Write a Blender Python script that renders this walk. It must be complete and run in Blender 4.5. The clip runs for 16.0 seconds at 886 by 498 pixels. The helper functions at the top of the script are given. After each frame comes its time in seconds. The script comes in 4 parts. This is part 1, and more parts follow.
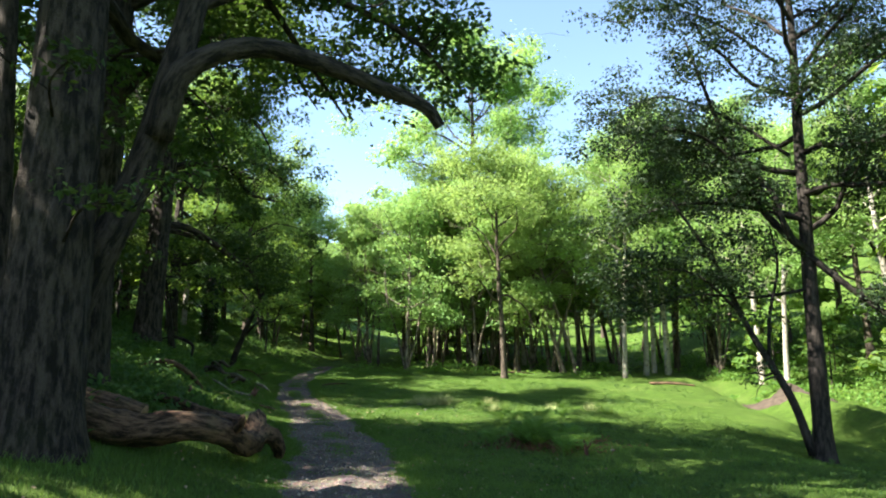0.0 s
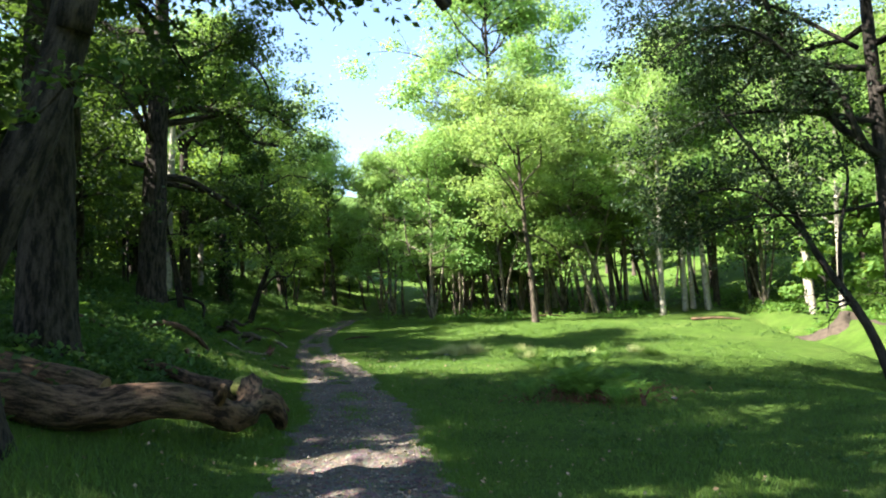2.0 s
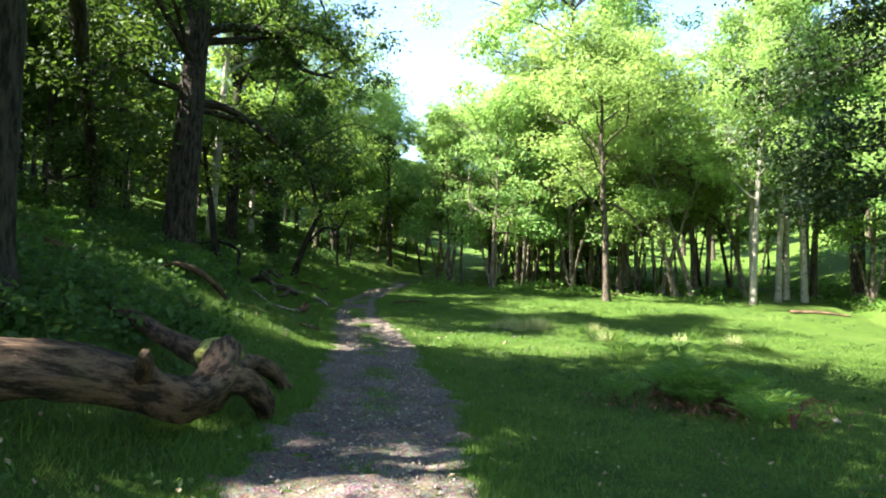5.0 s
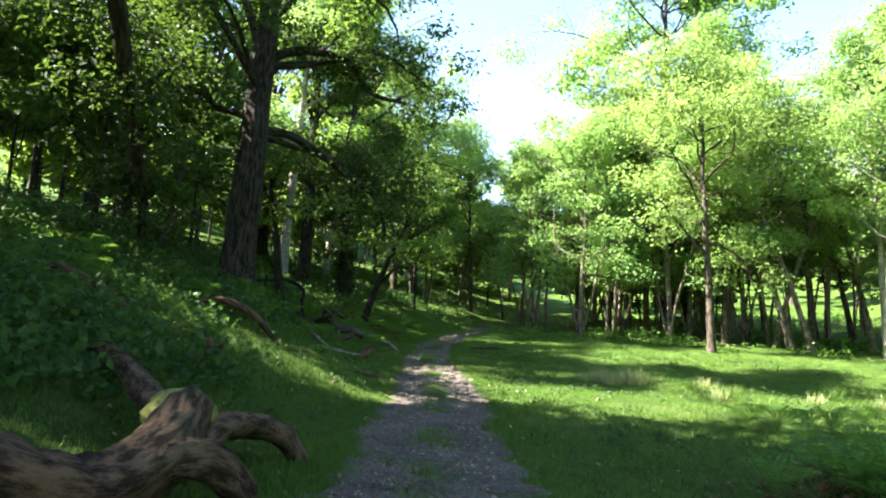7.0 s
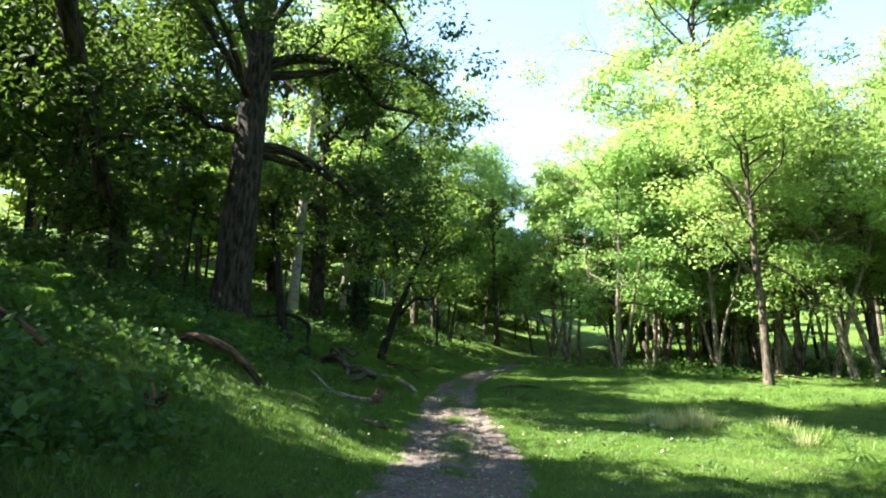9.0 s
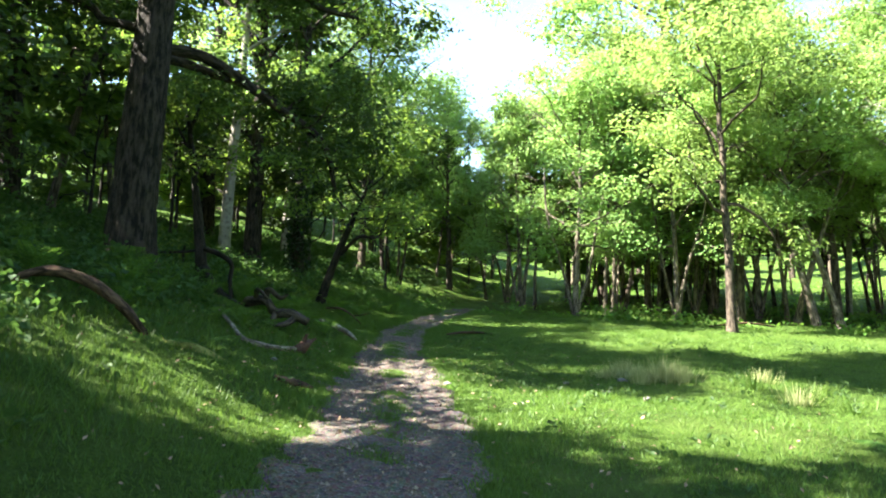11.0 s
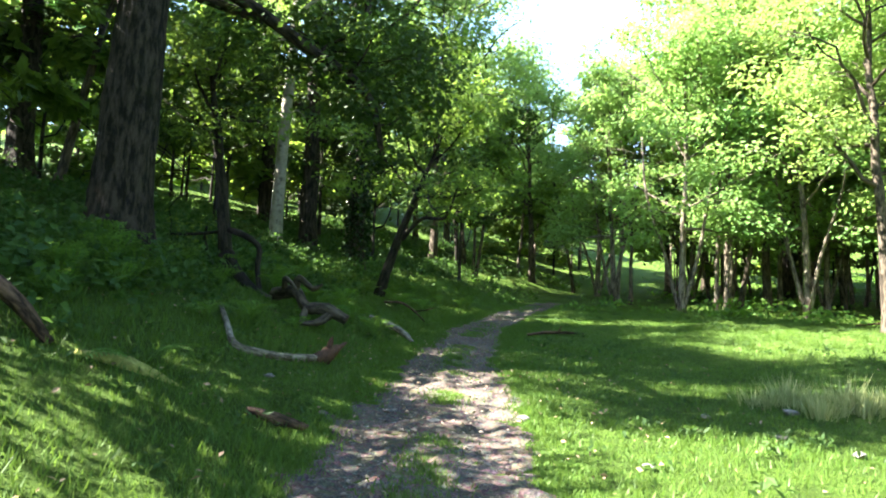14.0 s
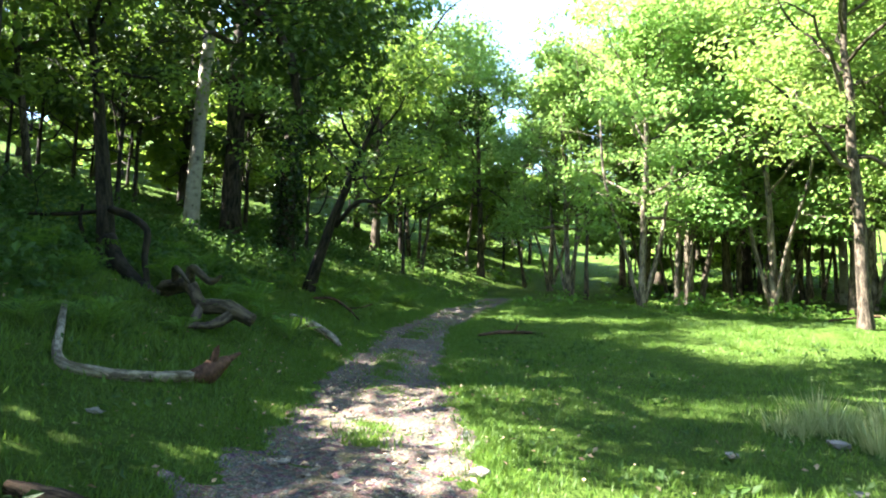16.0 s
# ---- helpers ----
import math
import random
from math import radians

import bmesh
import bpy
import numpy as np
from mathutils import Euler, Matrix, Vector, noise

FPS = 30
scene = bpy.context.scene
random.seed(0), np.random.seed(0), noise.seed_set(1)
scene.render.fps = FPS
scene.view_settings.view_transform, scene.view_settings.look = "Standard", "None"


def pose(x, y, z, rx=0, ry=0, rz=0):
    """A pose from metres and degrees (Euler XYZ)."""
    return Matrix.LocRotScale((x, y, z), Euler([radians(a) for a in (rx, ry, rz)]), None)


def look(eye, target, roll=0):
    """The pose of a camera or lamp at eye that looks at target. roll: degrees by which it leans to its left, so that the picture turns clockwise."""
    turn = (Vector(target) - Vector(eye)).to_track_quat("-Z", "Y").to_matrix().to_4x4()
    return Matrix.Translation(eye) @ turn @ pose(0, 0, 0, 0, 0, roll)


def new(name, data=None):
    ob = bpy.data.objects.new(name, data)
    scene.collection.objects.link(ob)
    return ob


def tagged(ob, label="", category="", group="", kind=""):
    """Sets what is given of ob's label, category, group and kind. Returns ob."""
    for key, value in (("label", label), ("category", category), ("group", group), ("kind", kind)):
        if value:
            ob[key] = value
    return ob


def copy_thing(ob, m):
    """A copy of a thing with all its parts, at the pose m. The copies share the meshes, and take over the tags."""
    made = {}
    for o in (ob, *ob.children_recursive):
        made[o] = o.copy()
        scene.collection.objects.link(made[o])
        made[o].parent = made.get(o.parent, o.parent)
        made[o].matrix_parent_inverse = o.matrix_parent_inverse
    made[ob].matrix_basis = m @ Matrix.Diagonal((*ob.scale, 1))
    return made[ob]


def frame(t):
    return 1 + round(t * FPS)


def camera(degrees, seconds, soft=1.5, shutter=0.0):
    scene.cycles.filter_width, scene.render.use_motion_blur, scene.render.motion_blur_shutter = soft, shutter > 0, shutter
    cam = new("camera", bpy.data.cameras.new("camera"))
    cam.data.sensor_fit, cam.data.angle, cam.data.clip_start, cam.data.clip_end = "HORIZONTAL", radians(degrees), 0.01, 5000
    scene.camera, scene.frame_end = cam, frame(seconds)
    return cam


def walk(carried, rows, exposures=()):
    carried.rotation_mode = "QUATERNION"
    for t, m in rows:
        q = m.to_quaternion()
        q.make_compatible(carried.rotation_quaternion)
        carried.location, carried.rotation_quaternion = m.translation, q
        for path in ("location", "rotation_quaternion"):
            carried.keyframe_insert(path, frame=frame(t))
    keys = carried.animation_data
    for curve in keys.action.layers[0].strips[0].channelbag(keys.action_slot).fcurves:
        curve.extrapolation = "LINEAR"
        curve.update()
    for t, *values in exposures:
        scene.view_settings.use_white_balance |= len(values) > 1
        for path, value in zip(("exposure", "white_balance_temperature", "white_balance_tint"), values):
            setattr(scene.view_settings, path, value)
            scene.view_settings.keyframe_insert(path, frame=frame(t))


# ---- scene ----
cam = camera(65.6, 16.0, soft=2.0)
METRES, EYE, TILT, LEAN, TURN = 20.0, 1.5, 10.3, 0.0, 0.0
ROWS = [
    (0.0, 0.0, 0.0, 0.0, 0.0, 0.0, -0.0),
    (0.5, -0.0013, 0.0257, -0.0041, -4.18, -0.77, 3.2),
    (1.0, 0.0009, 0.0568, -0.0093, -0.26, -1.73, 5.03),
    (1.5, -0.0032, 0.0819, -0.0141, -0.54, -2.59, 2.91),
    (2.0, 0.0014, 0.1131, -0.0219, 1.78, -4.15, 3.45),
    (2.5, -0.0015, 0.1419, -0.0292, 2.62, -4.91, 2.87),
    (3.0, 0.0024, 0.1689, -0.0354, -0.66, -6.26, 1.31),
    (3.5, -0.0003, 0.1958, -0.042, 4.52, -6.88, 1.86),
    (6.0, -0.0141, 0.3478, -0.0715, 7.52, -4.57, -0.53),
    (6.5, -0.014, 0.3768, -0.0785, 8.26, -2.7, 0.76),
    (7.0, -0.0203, 0.4085, -0.0854, 14.43, -2.52, -0.07),
    (7.5, -0.0227, 0.4387, -0.0907, 12.31, -0.38, -0.65),
    (8.0, -0.0314, 0.4707, -0.0956, 16.52, 0.54, -0.17),
    (8.5, -0.0389, 0.4969, -0.1, 14.63, 0.25, 0.1),
    (9.0, -0.0476, 0.534, -0.1059, 16.42, 0.53, 1.63),
    (9.5, -0.0532, 0.5605, -0.1092, 13.82, -0.74, 1.56),
    (12.0, -0.0764, 0.722, -0.1363, 12.83, -4.71, 0.54),
    (12.5, -0.082, 0.7525, -0.1408, 15.21, -4.02, 1.29),
    (13.0, -0.0897, 0.7842, -0.1469, 14.79, -4.06, -0.11),
    (13.5, -0.094, 0.8138, -0.1511, 16.69, -4.3, 1.52),
    (14.0, -0.1042, 0.8439, -0.1558, 19.67, -4.47, 1.57),
    (14.5, -0.1079, 0.8733, -0.1617, 15.83, -4.99, 1.65),
    (15.0, -0.1203, 0.9031, -0.1673, 17.94, -5.2, 0.75),
    (15.5, -0.1271, 0.9323, -0.1722, 12.69, -5.54, 0.52),
    (16.0, -0.1362, 0.9651, -0.1759, 15.33, -4.93, 1.18),
]
EXPOSURES = [(0.0, 2.65, 6600, 9), (3.0, 3.0, 6600, 9), (7.0, 3.3, 6600, 9), (9.5, 3.33, 6600, 9), (12.0, 3.56, 6600, 9), (16.0, 3.85, 6600, 9)]
walk(cam, [(t, pose(0, 0, EYE, TILT, LEAN, TURN) @ pose(METRES * x, METRES * y, METRES * z, 90 + pitch, roll, yaw)) for t, x, y, z, yaw, pitch, roll in ROWS], EXPOSURES)

# ---- world and sun ----
SUN_FROM = Vector((-0.94, -0.34, 0.0)).normalized()
SUN_HEIGHT = radians(46)
sky_world = bpy.data.worlds.new("sky")
sky_world.use_nodes = True
scene.world = sky_world
sky = sky_world.node_tree.nodes.new("ShaderNodeTexSky")
sky.sky_type, sky.sun_disc = "NISHITA", False
sky.sun_elevation = SUN_HEIGHT
sky.sun_rotation = math.atan2(SUN_FROM.x, SUN_FROM.y)
sky.air_density, sky.dust_density, sky.ozone_density = 1.0, 0.3, 1.6
backing = sky_world.node_tree.nodes["Background"]
backing.inputs["Strength"].default_value = 0.07
sky_world.node_tree.links.new(sky.outputs[0], backing.inputs[0])
sun = new("sun", bpy.data.lights.new("sun", "SUN"))
sun.data.energy, sun.data.angle, sun.data.color = 5.0, radians(0.55), (1.0, 0.96, 0.89)
sun_way = SUN_FROM * math.cos(SUN_HEIGHT) + Vector((0, 0, math.sin(SUN_HEIGHT)))
sun.matrix_basis = look(sun_way * 60, (0, 0, 0))


# ---- materials ----
def material(name):
    mat = bpy.data.materials.new(name)
    mat.use_nodes = True
    return mat, mat.node_tree.nodes, mat.node_tree.links, mat.node_tree.nodes["Principled BSDF"]


def ramp(nodes, stops):
    r = nodes.new("ShaderNodeValToRGB")
    el = r.color_ramp.elements
    while len(el) < len(stops):
        el.new(0.5)
    for e, (p, c) in zip(el, stops):
        e.position, e.color = p, (*c, 1)
    return r


def noise_node(nodes, links, scale, detail=4.0, rough=0.55, stretch=None, coords="Object"):
    tc = nodes.new("ShaderNodeTexCoord")
    n = nodes.new("ShaderNodeTexNoise")
    if coords == "grain":
        tc = nodes.new("ShaderNodeAttribute")
        tc.attribute_name, coords = "grain", "Vector"
    n.inputs["Scale"].default_value, n.inputs["Detail"].default_value, n.inputs["Roughness"].default_value = scale, detail, rough
    if stretch:
        mp = nodes.new("ShaderNodeMapping")
        mp.inputs["Scale"].default_value = stretch
        links.new(tc.outputs[coords], mp.inputs[0])
        links.new(mp.outputs[0], n.inputs["Vector"])
    else:
        links.new(tc.outputs[coords], n.inputs["Vector"])
    return n


def mix(nodes, links, fac, a, b, kind="MIX"):
    m = nodes.new("ShaderNodeMix")
    m.data_type, m.blend_type = "RGBA", kind
    for sock, v in ((m.inputs[0], fac), (m.inputs[6], a), (m.inputs[7], b)):
        if hasattr(v, "is_linked"):
            links.new(v, sock)
        elif isinstance(v, tuple):
            sock.default_value = (*v, 1)
        else:
            sock.default_value = v
    return m.outputs[2]


def bump(nodes, links, height, strength, distance, bsdf):
    b = nodes.new("ShaderNodeBump")
    b.inputs["Strength"].default_value, b.inputs["Distance"].default_value = strength, distance
    links.new(height, b.inputs["Height"])
    links.new(b.outputs[0], bsdf.inputs["Normal"])


def leaf_material(name, dark, light, glow, gloss=0.58, through_part=0.42):
    """A leaf that lets light through: colour differs from leaf to leaf and from plant to plant."""
    mat, nodes, links, bsdf = material(name)
    geo, info = nodes.new("ShaderNodeNewGeometry"), nodes.new("ShaderNodeObjectInfo")
    col = ramp(nodes, [(0.0, dark), (1.0, light)])
    links.new(geo.outputs["Random Per Island"], col.inputs[0])
    hsv = nodes.new("ShaderNodeHueSaturation")
    add = nodes.new("ShaderNodeMapRange")
    add.inputs["To Min"].default_value, add.inputs["To Max"].default_value = 0.488, 0.508
    links.new(info.outputs["Random"], add.inputs[0])
    links.new(add.outputs[0], hsv.inputs["Hue"])
    val = nodes.new("ShaderNodeMapRange")
    val.inputs["To Min"].default_value, val.inputs["To Max"].default_value = 0.85, 1.2
    links.new(info.outputs["Random"], val.inputs[0])
    links.new(val.outputs[0], hsv.inputs["Value"])
    links.new(col.outputs[0], hsv.inputs["Color"])
    links.new(hsv.outputs[0], bsdf.inputs["Base Color"])
    bsdf.inputs["Roughness"].default_value = gloss
    bsdf.inputs["Specular IOR Level"].default_value = 0.22
    tr = nodes.new("ShaderNodeBsdfTranslucent")
    links.new(mix(nodes, links, 0.55, hsv.outputs[0], glow), tr.inputs[0])
    blend = nodes.new("ShaderNodeMixShader")
    blend.inputs[0].default_value = through_part
    links.new(bsdf.outputs[0], blend.inputs[1])
    links.new(tr.outputs[0], blend.inputs[2])
    links.new(blend.outputs[0], nodes["Material Output"].inputs[0])
    return mat


def bark_material(name, dark, light, moss=(0.07, 0.09, 0.025), moss_amount=0.5, ridge=11.0, relief=0.08):
    mat, nodes, links, bsdf = material(name)
    ridges = noise_node(nodes, links, ridge, 6, 0.68, (1.0, 1.0, 0.26), "grain")
    broad = noise_node(nodes, links, 0.9, 3)
    fine = noise_node(nodes, links, 38, 3)
    c = ramp(nodes, [(0.42, dark), (0.6, light)])
    links.new(ridges.outputs[0], c.inputs[0])
    worn = mix(nodes, links, 0.35, c.outputs[0], fine.outputs[0], "OVERLAY")
    m = ramp(nodes, [(0.62 - 0.2 * moss_amount, (0, 0, 0)), (0.78, (moss_amount,) * 3)])
    links.new(broad.outputs[0], m.inputs[0])
    links.new(mix(nodes, links, m.outputs[0], worn, moss), bsdf.inputs["Base Color"])
    bsdf.inputs["Roughness"].default_value = 0.9
    bsdf.inputs["Specular IOR Level"].default_value = 0.2
    rugged = mix(nodes, links, 0.3, ridges.outputs[0], fine.outputs[0])
    bump(nodes, links, rugged, 1.0, relief, bsdf)
    return mat


def birch_material():
    mat, nodes, links, bsdf = material("birch_bark")
    bands = noise_node(nodes, links, 3.0, 5, 0.65, (1.6, 1.6, 1.7), "grain")
    broad = noise_node(nodes, links, 0.8, 3)
    c = ramp(nodes, [(0.33, (0.05, 0.042, 0.034)), (0.43, (0.24, 0.21, 0.165)), (0.75, (0.37, 0.335, 0.28))])
    links.new(bands.outputs[0], c.inputs[0])
    d = ramp(nodes, [(0.45, (0, 0, 0)), (0.65, (0.7, 0.7, 0.7))])
    links.new(broad.outputs[0], d.inputs[0])
    links.new(mix(nodes, links, d.outputs[0], c.outputs[0], (0.13, 0.11, 0.075)), bsdf.inputs["Base Color"])
    bsdf.inputs["Roughness"].default_value = 0.8
    bump(nodes, links, bands.outputs[0], 0.7, 0.02, bsdf)
    return mat


def plain_material(name, stops, scale, relief=0.01, stretch=None, rough=0.9, detail=6):
    mat, nodes, links, bsdf = material(name)
    n = noise_node(nodes, links, scale, detail, 0.65, stretch)
    broad = noise_node(nodes, links, scale * 0.12, 3)
    c = ramp(nodes, stops)
    links.new(n.outputs[0], c.inputs[0])
    links.new(mix(nodes, links, 0.5, c.outputs[0], broad.outputs[0], "OVERLAY"), bsdf.inputs["Base Color"])
    bsdf.inputs["Roughness"].default_value = rough
    bsdf.inputs["Specular IOR Level"].default_value = 0.25
    bump(nodes, links, n.outputs[0], 0.8, relief, bsdf)
    return mat


# Oak green with the left bank's shade put into the leaf colour.
SHADED_OAK_LEAF = leaf_material("shaded_oak_leaves", (0.018, 0.042, 0.010), (0.055, 0.10, 0.02), (0.15, 0.25, 0.03), through_part=0.34)
# Birch and edge-alder green, raised so that sunlight is in the leaf colour.
SUNLIT_BIRCH_LEAF = leaf_material("sunlit_birch_leaves", (0.10, 0.20, 0.052), (0.20, 0.33, 0.092), (0.44, 0.62, 0.15), through_part=0.45)
# Yellow-green oak leaf, brightened in colour to look sunlit.
SUNLIT_OAK_LEAF = leaf_material("sunlit_oak_leaves", (0.105, 0.195, 0.048), (0.215, 0.335, 0.092), (0.46, 0.61, 0.14), through_part=0.45)
# Middle leaf tone, lifted in colour as if partly lit.
HALF_LIT_LEAF = leaf_material("half_lit_oak_leaves", (0.045, 0.10, 0.022), (0.125, 0.21, 0.045), (0.34, 0.48, 0.06), through_part=0.48)
# Alder green darkened to stand for the crown's shaded side.
SHADED_ALDER_LEAF = leaf_material("shaded_alder_leaves", (0.012, 0.03, 0.010), (0.030, 0.058, 0.017), (0.06, 0.11, 0.02), 0.5, 0.2)
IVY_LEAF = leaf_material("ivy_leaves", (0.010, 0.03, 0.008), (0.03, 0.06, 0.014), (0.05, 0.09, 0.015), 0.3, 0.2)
HERB_LEAF = leaf_material("herb_leaves", (0.022, 0.06, 0.016), (0.065, 0.13, 0.03), (0.13, 0.24, 0.04))
FERN_LEAF = leaf_material("fern_leaves", (0.045, 0.115, 0.02), (0.12, 0.22, 0.04), (0.22, 0.38, 0.045))
GRASS_BLADE = leaf_material("grass_blades", (0.038, 0.087, 0.013), (0.098, 0.172, 0.029), (0.20, 0.32, 0.045), 0.5, 0.35)
STRAW_BLADE = leaf_material("straw_blades", (0.18, 0.23, 0.075), (0.42, 0.44, 0.20), (0.42, 0.42, 0.18), 0.6, 0.3)
DEAD_FERN = leaf_material("dead_bracken", (0.06, 0.03, 0.015), (0.20, 0.11, 0.055), (0.25, 0.13, 0.06), 0.7, 0.2)
OAK_BARK = bark_material("oak_bark", (0.010, 0.008, 0.006), (0.064, 0.050, 0.038), moss=(0.045, 0.05, 0.016), moss_amount=0.35)
DARK_BARK = bark_material("alder_bark", (0.009, 0.0075, 0.006), (0.042, 0.034, 0.027), moss_amount=0.15, ridge=12, relief=0.025)
GREY_BARK = bark_material("grey_bark", (0.022, 0.017, 0.012), (0.115, 0.09, 0.065), moss_amount=0.3, ridge=12, relief=0.02)
# Pale stems, lightened further so that sunlight is put into the bark colour.
SUNLIT_STEM_BARK = bark_material("sunlit_pale_stem_bark", (0.045, 0.036, 0.026), (0.24, 0.195, 0.145), moss_amount=0.3, ridge=12, relief=0.02)
BIRCH_BARK = birch_material()
DEAD_WOOD = bark_material("dead_wood", (0.020, 0.012, 0.007), (0.15, 0.09, 0.054), moss_amount=0.4, ridge=15, relief=0.04)
PALE_WOOD = bark_material("pale_wood", (0.07, 0.057, 0.04), (0.30, 0.26, 0.205), moss_amount=0.2, ridge=16, relief=0.012)
CUT_WOOD = plain_material("cut_wood", [(0.3, (0.16, 0.085, 0.045)), (0.7, (0.36, 0.23, 0.13))], 14, 0.006)
RED_WOOD = plain_material("broken_wood", [(0.3, (0.03, 0.016, 0.011)), (0.7, (0.12, 0.06, 0.037))], 22, 0.03)
MOSS = plain_material("moss", [(0.3, (0.10, 0.11, 0.02)), (0.7, (0.34, 0.33, 0.09))], 18, 0.03)
STONE = plain_material("stone", [(0.3, (0.09, 0.085, 0.077)), (0.7, (0.25, 0.235, 0.21))], 9, 0.01)
GRIT = plain_material("grit", [(0.3, (0.10, 0.075, 0.055)), (0.7, (0.34, 0.28, 0.22))], 7, 0.004)
SOIL = plain_material("bare_soil", [(0.3, (0.025, 0.018, 0.012)), (0.7, (0.075, 0.056, 0.040))], 5, 0.04)
LITTER = plain_material("dry_leaf", [(0.3, (0.14, 0.09, 0.05)), (0.7, (0.36, 0.27, 0.17))], 9, 0.004)


def turf_material():
    mat, nodes, links, bsdf = material("turf")
    fine = noise_node(nodes, links, 30, 6, 0.7)
    mid = noise_node(nodes, links, 2.2, 5, 0.6)
    broad = noise_node(nodes, links, 0.35, 4, 0.6)
    c = ramp(nodes, [(0.3, (0.026, 0.054, 0.009)), (0.55, (0.064, 0.112, 0.018)), (0.75, (0.12, 0.165, 0.034))])
    links.new(fine.outputs[0], c.inputs[0])
    b = ramp(nodes, [(0.40, (0.4, 0.4, 0.4)), (0.6, (0.62, 0.62, 0.55))])
    links.new(mid.outputs[0], b.inputs[0])
    d = mix(nodes, links, 0.7, c.outputs[0], b.outputs[0], "OVERLAY")
    e = ramp(nodes, [(0.52, (0, 0, 0)), (0.7, (0.55, 0.55, 0.55))])
    links.new(broad.outputs[0], e.inputs[0])
    links.new(mix(nodes, links, e.outputs[0], d, (0.11, 0.155, 0.034)), bsdf.inputs["Base Color"])
    bsdf.inputs["Roughness"].default_value = 0.95
    bsdf.inputs["Specular IOR Level"].default_value = 0.1
    lumpy = noise_node(nodes, links, 7, 6, 0.75)
    bump(nodes, links, mix(nodes, links, 0.5, fine.outputs[0], lumpy.outputs[0]), 1.0, 0.16, bsdf)
    return mat


def path_material():
    mat, nodes, links, bsdf = material("path_dirt")
    tc = nodes.new("ShaderNodeTexCoord")
    vor = nodes.new("ShaderNodeTexVoronoi")
    vor.inputs["Scale"].default_value = 26
    links.new(tc.outputs["Object"], vor.inputs["Vector"])
    fine = noise_node(nodes, links, 60, 5, 0.7)
    broad = noise_node(nodes, links, 1.1, 5, 0.6)
    c = ramp(nodes, [(0.3, (0.033, 0.021, 0.014)), (0.5, (0.09, 0.060, 0.041)), (0.75, (0.29, 0.215, 0.15))])
    links.new(fine.outputs[0], c.inputs[0])
    grit = mix(nodes, links, 0.5, c.outputs[0], vor.outputs["Color"], "SOFT_LIGHT")
    bw = nodes.new("ShaderNodeRGBToBW")
    links.new(grit, bw.inputs[0])
    sand = mix(nodes, links, 0.45, grit, bw.outputs[0])
    worn = noise_node(nodes, links, 2.6, 6, 0.7)
    moss = ramp(nodes, [(0.56, (0, 0, 0)), (0.70, (0.75, 0.75, 0.75))])
    links.new(worn.outputs[0], moss.inputs[0])
    stony = mix(nodes, links, 0.85, sand, broad.outputs[0], "OVERLAY")
    links.new(mix(nodes, links, moss.outputs[0], stony, (0.085, 0.085, 0.03)), bsdf.inputs["Base Color"])
    bsdf.inputs["Roughness"].default_value = 0.95
    bsdf.inputs["Specular IOR Level"].default_value = 0.15
    bump(nodes, links, vor.outputs["Distance"], 0.7, 0.02, bsdf)
    return mat


TURF, DIRT = turf_material(), path_material()


# ---- mesh helpers ----
def mesh_of(name, verts, faces, smooth=False):
    """A mesh from a vertex array and a list of face arrays (each n by 3 or n by 4)."""
    verts = np.asarray(verts, dtype=np.float32)
    grain = verts[:, 3:] if verts.shape[-1] == 6 else None
    verts = np.ascontiguousarray(verts[..., :3]).reshape(-1, 3)
    faces = [np.asarray(f, dtype=np.int32) for f in faces if len(f)]
    me = bpy.data.meshes.new(name)
    me.vertices.add(len(verts))
    me.vertices.foreach_set("co", verts.ravel())
    corners = np.concatenate([f.ravel() for f in faces])
    counts = np.concatenate([np.full(len(f), f.shape[1], dtype=np.int32) for f in faces])
    me.loops.add(len(corners))
    me.loops.foreach_set("vertex_index", corners)
    me.polygons.add(len(counts))
    me.polygons.foreach_set("loop_start", np.concatenate([[0], np.cumsum(counts)[:-1]]).astype(np.int32))
    me.polygons.foreach_set("use_smooth", np.full(len(counts), smooth))
    me.update(calc_edges=True)
    if grain is not None:
        me.attributes.new("grain", "FLOAT_VECTOR", "POINT").data.foreach_set("vector", np.ascontiguousarray(grain).ravel())
    return me


def part(name, me, mat, parent=None, label=""):
    ob = new(name, me)
    if mat is not None and not me.materials:
        me.materials.append(mat)
    if parent is not None:
        ob.parent = parent
    return tagged(ob, label)


def smooth_line(points, n):
    """A Catmull-Rom line through the points, sampled n times a span."""
    p = np.asarray(points, dtype=float)
    p = np.vstack([2 * p[0] - p[1], p, 2 * p[-1] - p[-2]])
    out = []
    for i in range(1, len(p) - 2):
        for u in np.arange(n) / n:
            out.append(0.5 * (2 * p[i] + (p[i + 1] - p[i - 1]) * u + (2 * p[i - 1] - 5 * p[i] + 4 * p[i + 1] - p[i + 2]) * u * u
                              + (3 * p[i] - p[i - 1] - 3 * p[i + 1] + p[i + 2]) * u ** 3))
    return np.array(out + [p[-2]])


